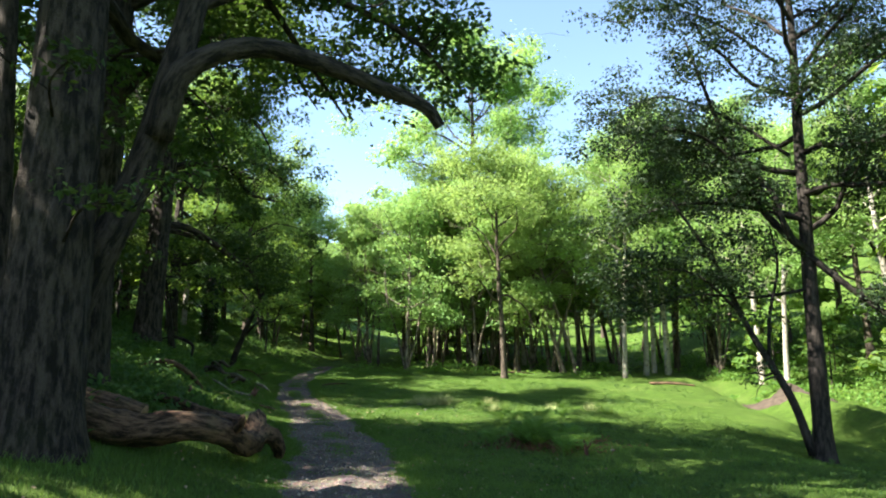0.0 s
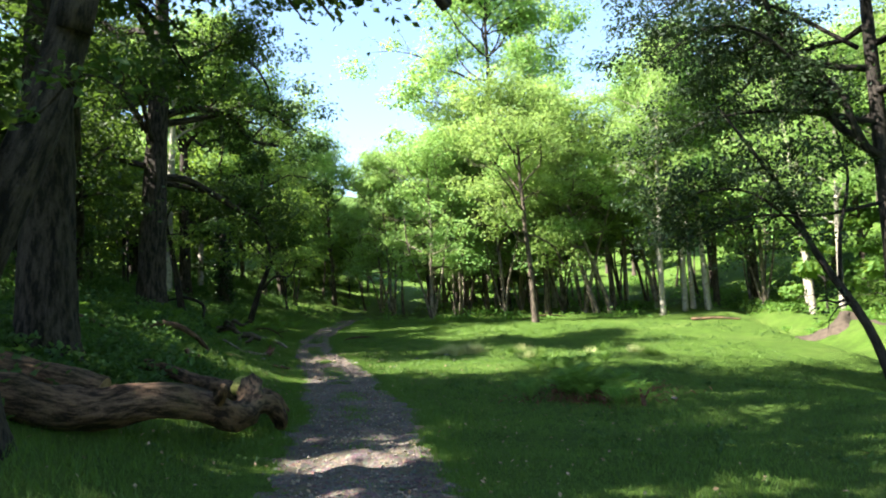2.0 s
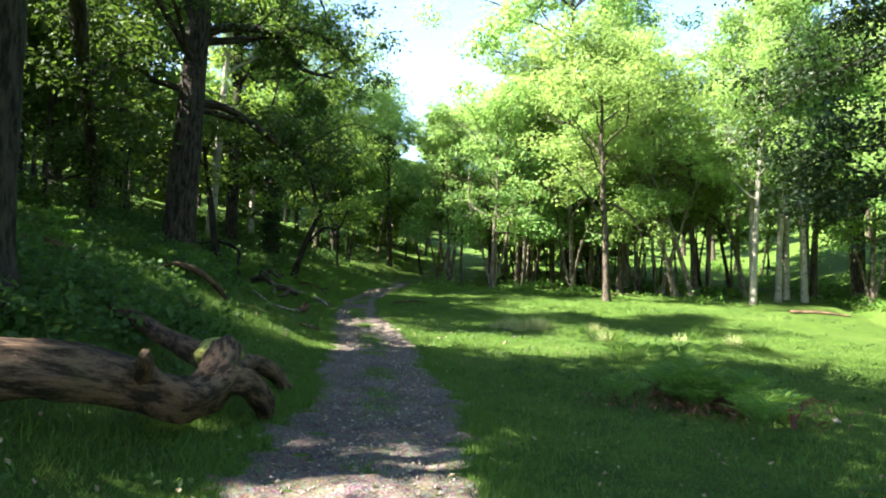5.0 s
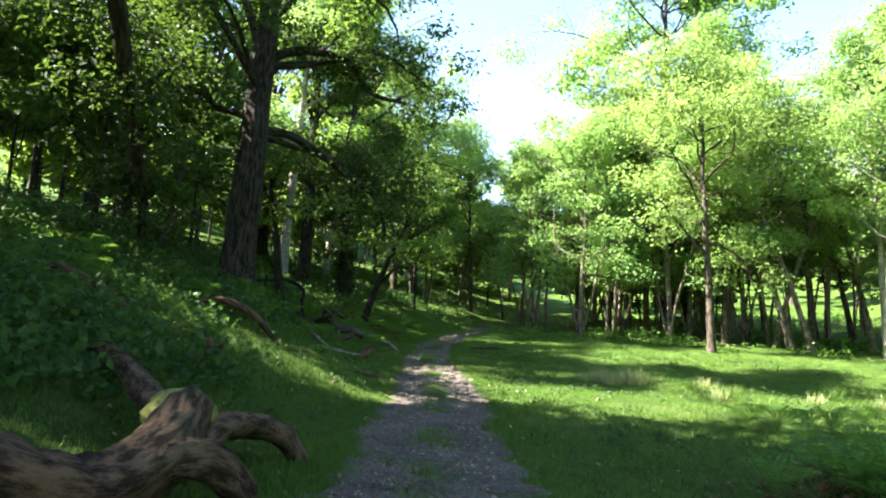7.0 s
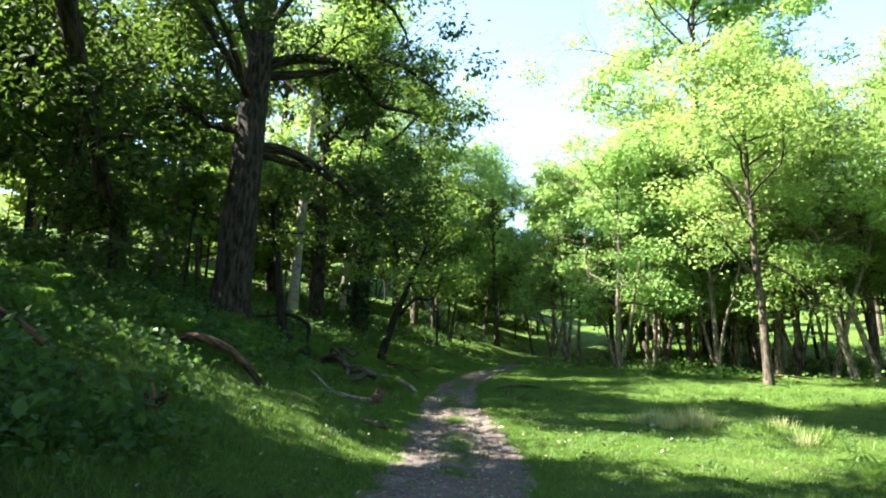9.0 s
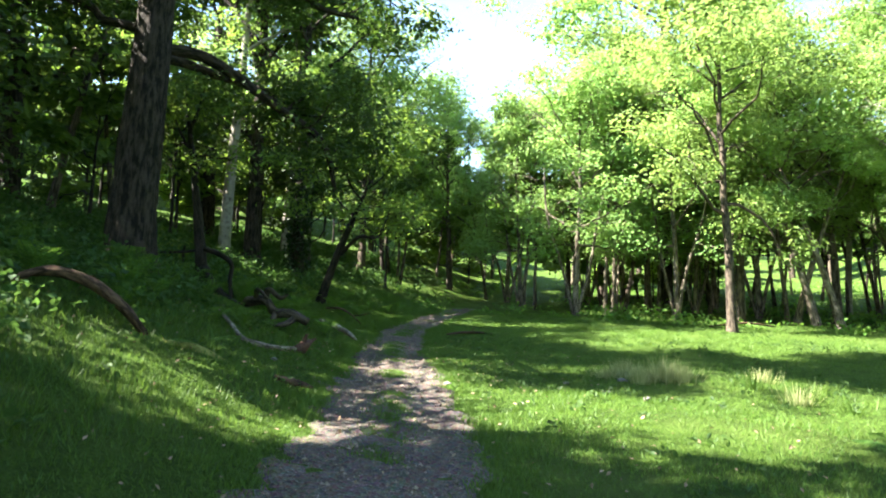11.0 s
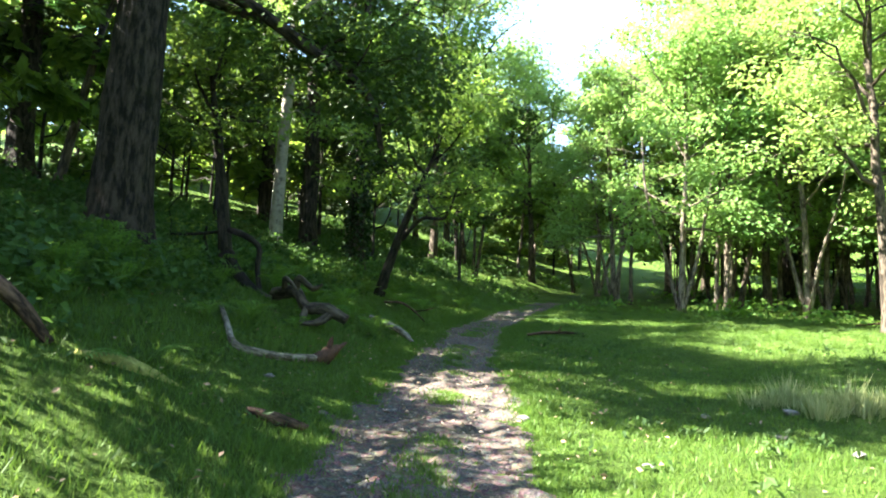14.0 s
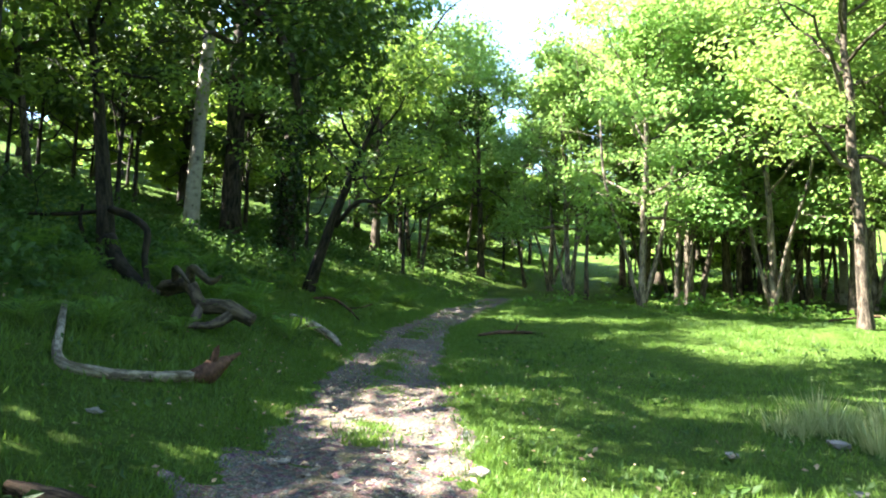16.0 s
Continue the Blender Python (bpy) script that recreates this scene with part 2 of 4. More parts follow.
def tube(pts, radii, sides, rough=0.0, rng=None, cap=True):
    """Vertices, quads and cap triangles of a tapered, uneven tube along pts."""
    pts, radii = np.asarray(pts, dtype=float), np.asarray(radii, dtype=float)
    n = len(pts)
    tan = np.gradient(pts, axis=0)
    tan /= np.linalg.norm(tan, axis=1, keepdims=True) + 1e-9
    side = np.cross(tan[0], (0.3, 1, 0.1) if abs(tan[0][2]) > 0.7 else (0, 0, 1))
    rings = []
    bulge = 1 + rough * rng.normal(size=sides) if rough else np.ones(sides)
    ang = np.arange(sides) * 2 * math.pi / sides
    for i in range(n):
        side = side - tan[i] * (side @ tan[i])
        side /= np.linalg.norm(side) + 1e-9
        other = np.cross(tan[i], side)
        r = radii[i] * bulge
        if rough:
            bulge = 1 + (bulge - 1) * 0.8 + rough * 0.5 * rng.normal(size=sides)
        rings.append(pts[i] + np.outer(np.cos(ang) * r, side) + np.outer(np.sin(ang) * r, other))
    v = np.concatenate(rings)
    far = np.concatenate([[0], np.cumsum(np.linalg.norm(np.diff(pts, axis=0), axis=1))])
    shift = pts[0].sum() * 3.7
    grain = np.stack([np.outer(radii, np.cos(ang)).ravel(), np.outer(radii, np.sin(ang)).ravel(), np.repeat(far, sides) + shift], axis=1)
    v = np.hstack([v, grain])
    a = (np.arange(n - 1)[:, None] * sides + np.arange(sides)[None, :]).ravel()
    b = (np.arange(n - 1)[:, None] * sides + (np.arange(sides)[None, :] + 1) % sides).ravel()
    quads = np.stack([a, b, b + sides, a + sides], axis=1)
    tris = np.zeros((0, 3), dtype=int)
    if cap:
        v = np.vstack([v, [*pts[0], 0, 0, shift], [*pts[-1], 0, 0, far[-1] + shift]])
        k = np.arange(sides)
        c0, c1, last = n * sides, n * sides + 1, (n - 1) * sides
        tris = np.vstack([np.stack([(k + 1) % sides, k, np.full(sides, c0)], axis=1), np.stack([last + k, last + (k + 1) % sides, np.full(sides, c1)], axis=1)])
    return v, quads, tris


def join(pieces):
    """Joins (verts, quads, tris) pieces."""
    vs, qs, ts, at = [], [], [], 0
    for v, q, t in pieces:
        vs.append(v), qs.append(q + at), ts.append(t + at)
        at += len(v)
    return np.concatenate(vs), [np.concatenate(qs), np.concatenate(ts)]


def leaves_at(centres, size, rng, upward=0.7, shape=0.55, facing=None):
    """A pointed, lightly folded leaf at each centre."""
    n = len(centres)
    if facing is None:
        nor = rng.normal(size=(n, 3)) * 0.75
        nor[:, 2] += upward
    else:
        nor = facing + rng.normal(size=(n, 3)) * 0.28
    nor /= np.linalg.norm(nor, axis=1, keepdims=True) + 1e-9
    along = np.cross(nor, rng.normal(size=(n, 3)))
    along /= np.linalg.norm(along, axis=1, keepdims=True) + 1e-9
    across = np.cross(nor, along)
    s = (size * rng.uniform(0.65, 1.3, size=n))[:, None]
    v = np.stack([centres - along * s * 0.5, centres + across * s * shape * 0.5 + nor * s * 0.1,
                  centres + along * s * 0.5, centres - across * s * shape * 0.5 + nor * s * 0.1], axis=1).reshape(-1, 3)
    return v, np.arange(4 * n).reshape(n, 4)


# ---- the ground ----
RISE_Y = (-300, -60, -20, 0, 10, 15, 22, 28, 34, 40, 46, 60, 100, 300, 700)
RISE_Z = (6, .3, .05, -.05, -.12, -.05, .22, .5, .95, 1.4, 1.9, 3.1, 9.5, 50, 70)
PATH_Y = (-30, -10, 0, 9.5, 14.2, 18.1, 20.1, 22.5, 24.5, 27.3, 31.2, 35, 40, 44, 50, 60, 80)
PATH_X = (1.5, 0.3, -.25, -1.25, -1.95, -2.95, -3.45, -4.05, -4.65, -5.6, -6.7, -7.4, -7.9, -7.9, -7.6, -7, -6)
fine_y = np.arange(-300, 701, 0.5)
rise_fine = np.convolve(np.pad(np.interp(fine_y, RISE_Y, RISE_Z), 8, mode="edge"), np.ones(17) / 17, mode="valid")
path_fine = np.convolve(np.pad(np.interp(fine_y, PATH_Y, PATH_X), 4, mode="edge"), np.ones(9) / 9, mode="valid")


def path_x(y):
    return np.interp(y, fine_y, path_fine)


def wave(x, y):
    """Gentle uneven ground."""
    return (0.05 * np.sin(0.9 * x + 0.5 * y) * np.sin(0.7 * y - 0.4 * x + 1) + 0.03 * np.sin(2.1 * x + 1.3 * y + 2) * np.sin(1.7 * y - 0.8 * x)
            + 0.012 * np.sin(5.3 * x + 3.1 * y) * np.sin(4.7 * y - 3.3 * x + 0.7))


def stream_x(y):
    return 15.2 + 0.05 * (y - 31) + 1.1 * np.sin(y * 0.16)


def ground(x, y):
    x, y = np.asarray(x, dtype=float), np.asarray(y, dtype=float)
    off = x - path_x(y)
    left = np.maximum(0, -off - 0.8)
    slope = np.interp(y, (0, 14, 18, 24, 37, 60), (0.34, 0.34, 0.35, 0.42, 0.36, 0.30))
    z = np.interp(y, fine_y, rise_fine) + slope * (np.hypot(np.minimum(left, 10), 0.7) - 0.7) + 0.26 * np.maximum(0, left - 10) * np.interp(left, (0, 40, 400), (1, 0.8, 0.3))
    z = z - 0.025 * np.clip(off, 0, 18)
    right = np.maximum(0, x - 19)
    z = z + 0.36 * (np.hypot(right, 2) - 2) * np.interp(right, (0, 40, 400), (1, 0.9, 0.3))
    bed = np.exp(-((x - stream_x(y)) / 0.8) ** 2) * np.interp(y, (5, 14, 40, 60), (0, 1, 1, 0))
    lip = np.exp(-((x - stream_x(y) - 1.7) / 0.7) ** 2) * np.interp(y, (20, 27, 34, 40), (0, 1, 1, 0))
    z = z - 0.9 * np.exp(-((x - 12.2) / 3.5) ** 2 - ((y - 18.5) / 6.5) ** 2)
    flat = np.clip((np.abs(off) - 0.7) / 0.8, 0.15, 1)
    return z - 0.5 * bed + 0.35 * lip + wave(x, y) * flat - 0.035 * np.exp(-(off / 0.75) ** 4)


def gz(x, y):
    return float(ground(x, y))


def spread(lo, hi, step, far):
    mid = np.arange(lo, hi + step / 2, step)
    grow = step * np.cumsum(1.14 ** np.arange(1, 60))
    grow = grow[grow < far]
    return np.concatenate([lo - grow[::-1], mid, hi + grow])


def build_ground():
    xs, ys = spread(-16, 20, 0.3, 640), spread(2, 48, 0.3, 640)
    gx, gy = np.meshgrid(xs, ys)
    v = np.stack([gx, gy, ground(gx, gy)], axis=-1).reshape(-1, 3)
    nx, ny = len(xs), len(ys)
    i = (np.arange(ny - 1)[:, None] * nx + np.arange(nx - 1)[None, :]).ravel()
    me = mesh_of("ground", v, [np.stack([i, i + 1, i + nx + 1, i + nx], axis=1)], True)
    tagged(part("ground", me, TURF), "grassy woodland floor rising to wooded slopes", "ground", kind="structure")


PATH_HALF = 0.98


def path_edge(y, side):
    w = PATH_HALF * np.interp(y, (0, 24, 30, 44), (1.0, 1.0, 0.78, 0.6))
    return w + 0.09 * np.sin(1.1 * y + side) + 0.05 * np.sin(2.9 * y + 2.1 * side) + 0.02 * np.sin(9.0 * y + side * 3)


def build_path():
    rng = np.random.default_rng(7)
    ys = np.arange(-12, 47, 0.09)
    rows = []
    us = np.linspace(-1.15, 1.15, 25)
    for u in us:
        e = np.where(u < 0, path_edge(ys, 1.0), path_edge(ys, 4.0)) * u
        x = path_x(ys) + e
        rut = 0.014 * np.sin(ys * 7 + u * 5) - 0.028 * np.exp(-((abs(u) - 0.52) / 0.24) ** 2)
        lift = 0.048 - 0.075 * np.clip((abs(u) - 0.55) / 0.6, 0, 1) ** 1.6
        rows.append(np.stack([x + rng.normal(size=len(ys)) * 0.012, ys, ground(x, ys) + lift + rut + rng.normal(size=len(ys)) * 0.011], axis=-1))
    v = np.stack(rows, axis=1).reshape(-1, 3)
    n = len(us)
    i = (np.arange(len(ys) - 1)[:, None] * n + np.arange(n - 1)[None, :]).ravel()
    me = mesh_of("path", v, [np.stack([i, i + 1, i + n + 1, i + n], axis=1)], True)
    tagged(part("path", me, DIRT), "worn grey-brown dirt path with small stones", "path", kind="structure")


# ---- trees ----
def limb_line(start, azimuth, climb, length, rng, steps=7, droop=0.25, wander=0.22):
    """A wandering line for a limb."""
    d = np.array([math.cos(azimuth) * math.cos(climb), math.sin(azimuth) * math.cos(climb), math.sin(climb)])
    p, out = np.array(start, dtype=float), [np.array(start, dtype=float)]
    for k in range(steps):
        d = d + rng.normal(size=3) * wander
        d[2] += (0.10 if k < steps * 0.5 else -droop) * 0.5
        d /= np.linalg.norm(d)
        p = p + d * length / steps
        out.append(p.copy())
    return np.array(out)


def taper(r0, r1, n, power=0.8):
    return r1 + (r0 - r1) * (1 - np.linspace(0, 1, n)) ** power


def limb_mesh(line, r0, r1, rng, sides, twigs, twig_length, spots):
    """The mesh of a limb with its side branches; adds the places of leaf sprays to spots."""
    pieces, roots = [tube(line, taper(r0, r1, len(line)), sides, 0.05, rng)], []
    at_vert = len(pieces[0][0])
    total = np.linalg.norm(np.diff(line, axis=0), axis=1).sum()
    for k in range(twigs):
        u = rng.uniform(0.28, 1.0)
        i = min(int(u * (len(line) - 1)), len(line) - 2)
        at = line[i] + (line[i + 1] - line[i]) * rng.uniform()
        way = line[i + 1] - line[i]
        az = math.atan2(way[1], way[0]) + rng.choice([-1, 1]) * rng.uniform(0.4, 1.3)
        tw = limb_line(at, az, rng.uniform(-0.15, 0.7), twig_length * rng.uniform(0.6, 1.25), rng, 4, 0.3, 0.25)
        rr = max(0.012, (r0 + (r1 - r0) * u) * 0.42)
        pieces.append(tube(tw, taper(rr, 0.006, len(tw)), 3 if sides < 8 else 4, 0, rng, False))
        roots.append((i * sides, at_vert, at_vert + 1))
        at_vert += len(pieces[-1][0])
        spots.extend([tw[2], tw[3], tw[4]])
    if twigs:
        spots.extend(line[len(line) // 3:])
    v, f = join(pieces)
    if roots:
        f[1] = np.vstack([f[1], np.array(roots)])
    return v, f


def crown_mesh(spots, leaves, size, rng, spray=0.5, flat=0.55, droop=0.0, clump=150):
    """Leaves in uneven rounded clumps round the spots, with loose sprigs between them."""
    spots = np.array(spots)
    n = max(14, leaves // clump)
    centre = spots[rng.integers(0, len(spots), n)] + rng.normal(size=(n, 3)) * spray * np.array([0.5, 0.5, 0.3])
    rad = spray * rng.uniform(0.6, 1.7, n)
    pick = rng.choice(n, size=leaves, p=rad ** 2 / np.sum(rad ** 2))
    d = rng.normal(size=(leaves, 3))
    d /= np.linalg.norm(d, axis=1, keepdims=True)
    d[:, 2] = d[:, 2] * 0.85 + 0.2
    r = rad[pick] * rng.uniform(0.15, 1.0, leaves) ** 0.45 * (1 + 0.22 * np.sin(d[:, 0] * 5 + pick) * np.sin(d[:, 1] * 5 + pick * 1.7))
    off = d * r[:, None] * np.array([1, 1, flat])
    off[:, 2] -= droop * np.abs(rng.normal(size=leaves)) * np.linalg.norm(off[:, :2], axis=1)
    loose = rng.uniform(size=leaves) < 0.14
    off[loose] += rng.normal(size=(int(loose.sum()), 3)) * spray * 0.55
    v, q = leaves_at(centre[pick] + off, size, rng, facing=d * 0.55 + np.array([0, 0, 0.55]) + rng.normal(size=d.shape) * 0.25)
    return mesh_of("crown", v, [q])


def tree(name, seed, height, girth, crown_from, reach, limbs, leaves, leaf_size, bark, leaf, lean=(0, 0), sides=10, twigs=6,
         droop=0.25, spray=0.6, extra=(), label="", top=0.93, sway=0.02, climb=(0.15, 1.1), flare=0.7, hang=0.0, sprigs=(), flat=0.55, clump=150):
    """A tree: a tapered trunk, limbs of their own with side branches, and a crown of single leaves."""
    rng = np.random.default_rng(seed)
    root = new(name)
    n = 11
    s = np.linspace(0, 1, n) ** 1.2
    z = -0.25 + s * height * top
    bend = np.cumsum(rng.normal(size=(n, 2)) * sway * height / n * 2, axis=0) * s[:, None]
    pts = np.stack([lean[0] * s ** 1.2 + bend[:, 0], lean[1] * s ** 1.2 + bend[:, 1], z], axis=1)
    pts = smooth_line(pts, 3 if sides < 30 else 6)
    zz = pts[:, 2] + 0.25
    rad = girth * (1 - 0.9 * zz / zz[-1]) ** 0.75 * (1 + flare * np.exp(-zz / 0.4)) + 0.01
    v, f = join([tube(pts, rad, sides, 0.05, rng)])
    part("trunk", mesh_of("trunk", v, f, True), bark, root)
    spots = []
    turn = rng.uniform(0, 6.28)
    for i in range(limbs):
        u = (i + rng.uniform(0, 0.9)) / limbs
        h = crown_from + (height * top - crown_from) * u ** 0.9 * 0.93
        k = int(np.argmin(np.abs(pts[:, 2] - h)))
        az = turn + i * 2.4 + rng.uniform(-0.5, 0.5)
        length = reach * (0.55 + 0.6 * math.sin(math.pi * (0.25 + 0.62 * u))) * rng.uniform(0.75, 1.15) * (1.0 if u < 0.75 else 0.7)
        line = limb_line(pts[k], az, climb[0] + (climb[1] - climb[0]) * u + rng.uniform(-0.15, 0.2), length, rng, 7, droop)
        v, f = limb_mesh(line, min(rad[k] * 0.6, 0.02 + length * 0.02), 0.012, rng, min(9, max(4, sides - 5)), twigs, length * 0.36, spots)
        part("limb", mesh_of("limb", v, f, True), bark, root)
    for line, r0, r1, tw in extra:
        line = smooth_line(line, 4)
        v, f = limb_mesh(line, r0, r1, rng, 9, tw, 1.5, spots)
        part("limb", mesh_of("limb", v, f, True), bark, root)
    spots.extend(pts[-5:])
    part("crown", crown_mesh(spots, leaves, leaf_size, rng, spray, flat, hang, clump), leaf, root, "leafy crown with gaps")
    for line in sprigs:
        near = []
        v, f = limb_mesh(smooth_line(line, 3), 0.02, 0.005, rng, 5, 4, 0.35, near)
        twig = part("twig", mesh_of("twig", v, f, True), bark, root)
        tagged(part("leaf_sprig", crown_mesh(near, 110, leaf_size * 0.8, rng, 0.16), leaf, twig), "bright leafy shoot on the trunk", kind="stuff")
    return tagged(root, label, "tree")


def stand(ob, x, y, turn=0.0, sink=0.0):
    ob.matrix_basis = pose(x, y, gz(x, y) - sink, 0, 0, turn)
    return ob


def plant(proto, spots, rng, size=(0.9, 1.15), group=""):
    """Copies of a tree at the spots, each turned and sized a little differently."""
    if group:
        tagged(proto, group=group)
    for x, y in spots:
        k = rng.uniform(*size)
        m = Matrix.LocRotScale((x, y, gz(x, y)), Euler((0, 0, rng.uniform(0, 6.28))), (k, k, k * rng.uniform(0.92, 1.08)))
        copy_thing(proto, m)


def build_trees():
    rng = np.random.default_rng(5)
    # the great oak beside the path and its broken bough
    bough = [(0.95, 0.6, 4.0), (1.25, 0.5, 4.9), (2.1, 0.8, 5.42), (3.0, 1.3, 5.40), (3.9, 1.9, 5.25), (4.5, 2.35, 5.15), (4.75, 2.45, 4.85)]
    stem = [(-0.1, 0.4, 1.2), (0.3, 0.6, 2.4), (0.7, 0.7, 3.6), (1.05, 0.7, 5.0), (1.25, 0.9, 6.8), (0.9, 1.2, 9.5)]
    low = [(0.5, 0.0, 2.9), (1.0, -0.2, 2.8), (1.5, -0.2, 3.2), (1.9, -0.1, 3.0)]
    shoots = [[(0.1, -0.45, 3.9), (0.3, -0.9, 4.15), (0.7, -1.2, 4.3)], [(-0.4, -0.35, 3.2), (-0.8, -0.8, 3.35), (-1.2, -0.9, 3.1)], [(-0.5, -0.3, 4.6), (-0.9, -0.7, 4.9), (-1.3, -0.9, 4.8)], [(0.3, -0.3, 2.4), (0.7, -0.7, 2.7), (1.2, -0.8, 2.75)], low]
    twin = [(-1.3, 1.4, 0.2), (-1.6, 1.5, 2.0), (-1.9, 1.6, 5.0), (-2.3, 1.8, 9.0)]
    over = [(1.15, 0.8, 6.0), (2.2, 1.5, 6.8), (3.4, 2.4, 6.9), (4.4, 2.9, 6.5), (4.9, 3.2, 6.0)]
    over_two = [(0.9, 0.9, 7.0), (1.6, 2.2, 7.3), (2.2, 3.8, 6.7), (2.8, 5.0, 6.0)]
    stand(tree("oak_tree", 11, 22, 0.49, 6.2, 6.2, 21, 66000, 0.15, OAK_BARK, SHADED_OAK_LEAF, lean=(-0.7, 0.8), sides=40, twigs=10, spray=0.55,
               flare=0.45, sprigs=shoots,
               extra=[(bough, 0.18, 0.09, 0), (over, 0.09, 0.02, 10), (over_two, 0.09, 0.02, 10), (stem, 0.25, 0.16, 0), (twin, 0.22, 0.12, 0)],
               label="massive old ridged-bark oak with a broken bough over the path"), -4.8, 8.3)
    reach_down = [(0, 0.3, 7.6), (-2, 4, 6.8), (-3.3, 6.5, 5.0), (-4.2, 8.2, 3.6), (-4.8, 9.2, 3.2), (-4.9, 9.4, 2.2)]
    stand(tree("oak_tree", 12, 20, 0.44, 4.6, 6.2, 17, 42000, 0.165, OAK_BARK, SHADED_OAK_LEAF, sides=34, twigs=8, spray=0.7,
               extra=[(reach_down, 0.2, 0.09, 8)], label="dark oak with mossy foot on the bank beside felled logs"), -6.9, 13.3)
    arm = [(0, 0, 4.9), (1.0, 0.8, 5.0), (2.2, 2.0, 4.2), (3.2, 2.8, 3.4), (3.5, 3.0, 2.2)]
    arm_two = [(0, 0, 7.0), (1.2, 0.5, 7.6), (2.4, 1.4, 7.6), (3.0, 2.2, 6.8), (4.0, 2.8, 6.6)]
    stand(tree("oak_tree", 13, 17, 0.50, 4.2, 5.2, 17, 52000, 0.165, OAK_BARK, SHADED_OAK_LEAF, lean=(0.5, 0), sides=34, twigs=9, spray=0.7, hang=0.15,
               # The first limb is added only to throw shade on the ground near y 26.
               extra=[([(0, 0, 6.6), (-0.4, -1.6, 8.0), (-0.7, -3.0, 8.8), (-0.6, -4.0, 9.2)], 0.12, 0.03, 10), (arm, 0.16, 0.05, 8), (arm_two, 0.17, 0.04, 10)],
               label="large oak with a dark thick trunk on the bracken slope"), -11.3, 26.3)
    # the dark double-stemmed tree on the lawn, shade put into its leaf colour
    second = [(-0.3, 0, 0.2), (-0.75, 0.1, 1.8), (-1.7, 0.5, 3.9), (-2.3, 0.7, 5.6), (-3.6, 0.8, 7.8)]
    inner = [(-1.2, 0.3, 2.8), (-1.1, 0.2, 4.2), (-0.8, 0.1, 5.6), (-1.0, 0, 6.8)]
    fork = [(0.05, 0, 6.0), (-1.1, 0.4, 7.6), (-2.0, 0.5, 10.0), (-3.1, 0.2, 13.0)]
    flat_one = [(0, 0, 4.9), (-1.5, 0.4, 4.7), (-3.2, 0.6, 4.8), (-4.8, 0.8, 4.3)]
    flat_two = [(0, 0, 7.0), (-1.9, 1.2, 7.8), (-3.7, 2.0, 7.8), (-5.4, 2.6, 6.8)]
    flat_three = [(0, 0, 6.0), (1.2, -0.6, 4.6), (2.2, -1.2, 3.6), (3.4, -1.6, 2.9)]
    flat_four = [(-1.9, 0.5, 4.3), (-3.0, 0.6, 5.4), (-4.2, 0.8, 5.6), (-5.2, 0.8, 5.2)]
    flat_five = [(-1.0, 0.2, 7.6), (-2.6, -0.4, 9.2), (-4.2, -0.6, 9.6), (-5.6, -0.4, 8.8)]
    flat_six = [(-0.2, 0, 9.0), (-1.8, 0.8, 10.6), (-3.6, 1.2, 11.4), (-5.0, 1.6, 11.0)]
    flat_seven = [(0.1, 0, 10.5), (1.6, -0.5, 12.0), (3.2, -0.8, 12.6), (4.4, -1.0, 12.4)]
    flat_eight = [(-0.3, 0, 12.0), (-2.0, 0.4, 13.6), (-3.8, 0.6, 14.2), (-5.0, 0.6, 13.6)]
    stand(tree("alder_tree", 21, 18.5, 0.26, 6.0, 4.9, 24, 84000, 0.13, DARK_BARK, SHADED_ALDER_LEAF, lean=(0.5, 0.2), sides=12, twigs=15, spray=0.48, flat=0.36, clump=40, hang=0.12, sway=0.010, climb=(0.0, 1.0),
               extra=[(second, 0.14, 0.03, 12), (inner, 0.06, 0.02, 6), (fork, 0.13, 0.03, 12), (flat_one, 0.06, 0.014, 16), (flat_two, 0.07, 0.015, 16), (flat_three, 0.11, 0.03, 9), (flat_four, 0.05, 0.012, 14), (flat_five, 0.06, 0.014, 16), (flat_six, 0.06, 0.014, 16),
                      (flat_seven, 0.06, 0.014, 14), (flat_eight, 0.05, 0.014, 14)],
               label="dark slender double-stemmed alder, flat spreading boughs, leaves darkened for shade"), 10.75, 20.1)
    # left bank: birch, ivy-clad trunk, leaning thorn, bent sapling
    stand(tree("birch_tree", 31, 16, 0.24, 7, 3.2, 10, 8000, 0.15, BIRCH_BARK, SUNLIT_BIRCH_LEAF, lean=(0.5, 0), label="tall silver birch with peeling pale bark on the bank",
               flare=0.3, extra=[([(0.2, 0, 4.6), (0.8, -0.3, 4.75), (1.3, -0.5, 4.4)], 0.03, 0.01, 0)]), -15.9, 37.9)
    big = stand(tree("oak_tree", 32, 16, 0.34, 4.0, 5.5, 14, 7800, 0.33, OAK_BARK, SHADED_OAK_LEAF, sides=12, label="tall oak in the wood, some copies added to cast shade", twigs=7, spray=0.9), -15.6, 39.6)
    ivy = stand(tree("ivy_clad_oak", 33, 15, 0.27, 5.5, 5.0, 12, 12000, 0.22, OAK_BARK, HALF_LIT_LEAF, sides=12, label="oak with its trunk wrapped in dark ivy", spray=0.8), -13.3, 39.2)
    r2 = np.random.default_rng(34)
    hz = r2.uniform(0.3, 7.5, 2600)
    ha = r2.uniform(0, 6.28, 2600)
    hr = 0.30 + np.abs(r2.normal(size=2600)) * 0.13
    v, q = leaves_at(np.stack([np.cos(ha) * hr, np.sin(ha) * hr, hz], axis=1), 0.15, r2, 0.2, 0.9)
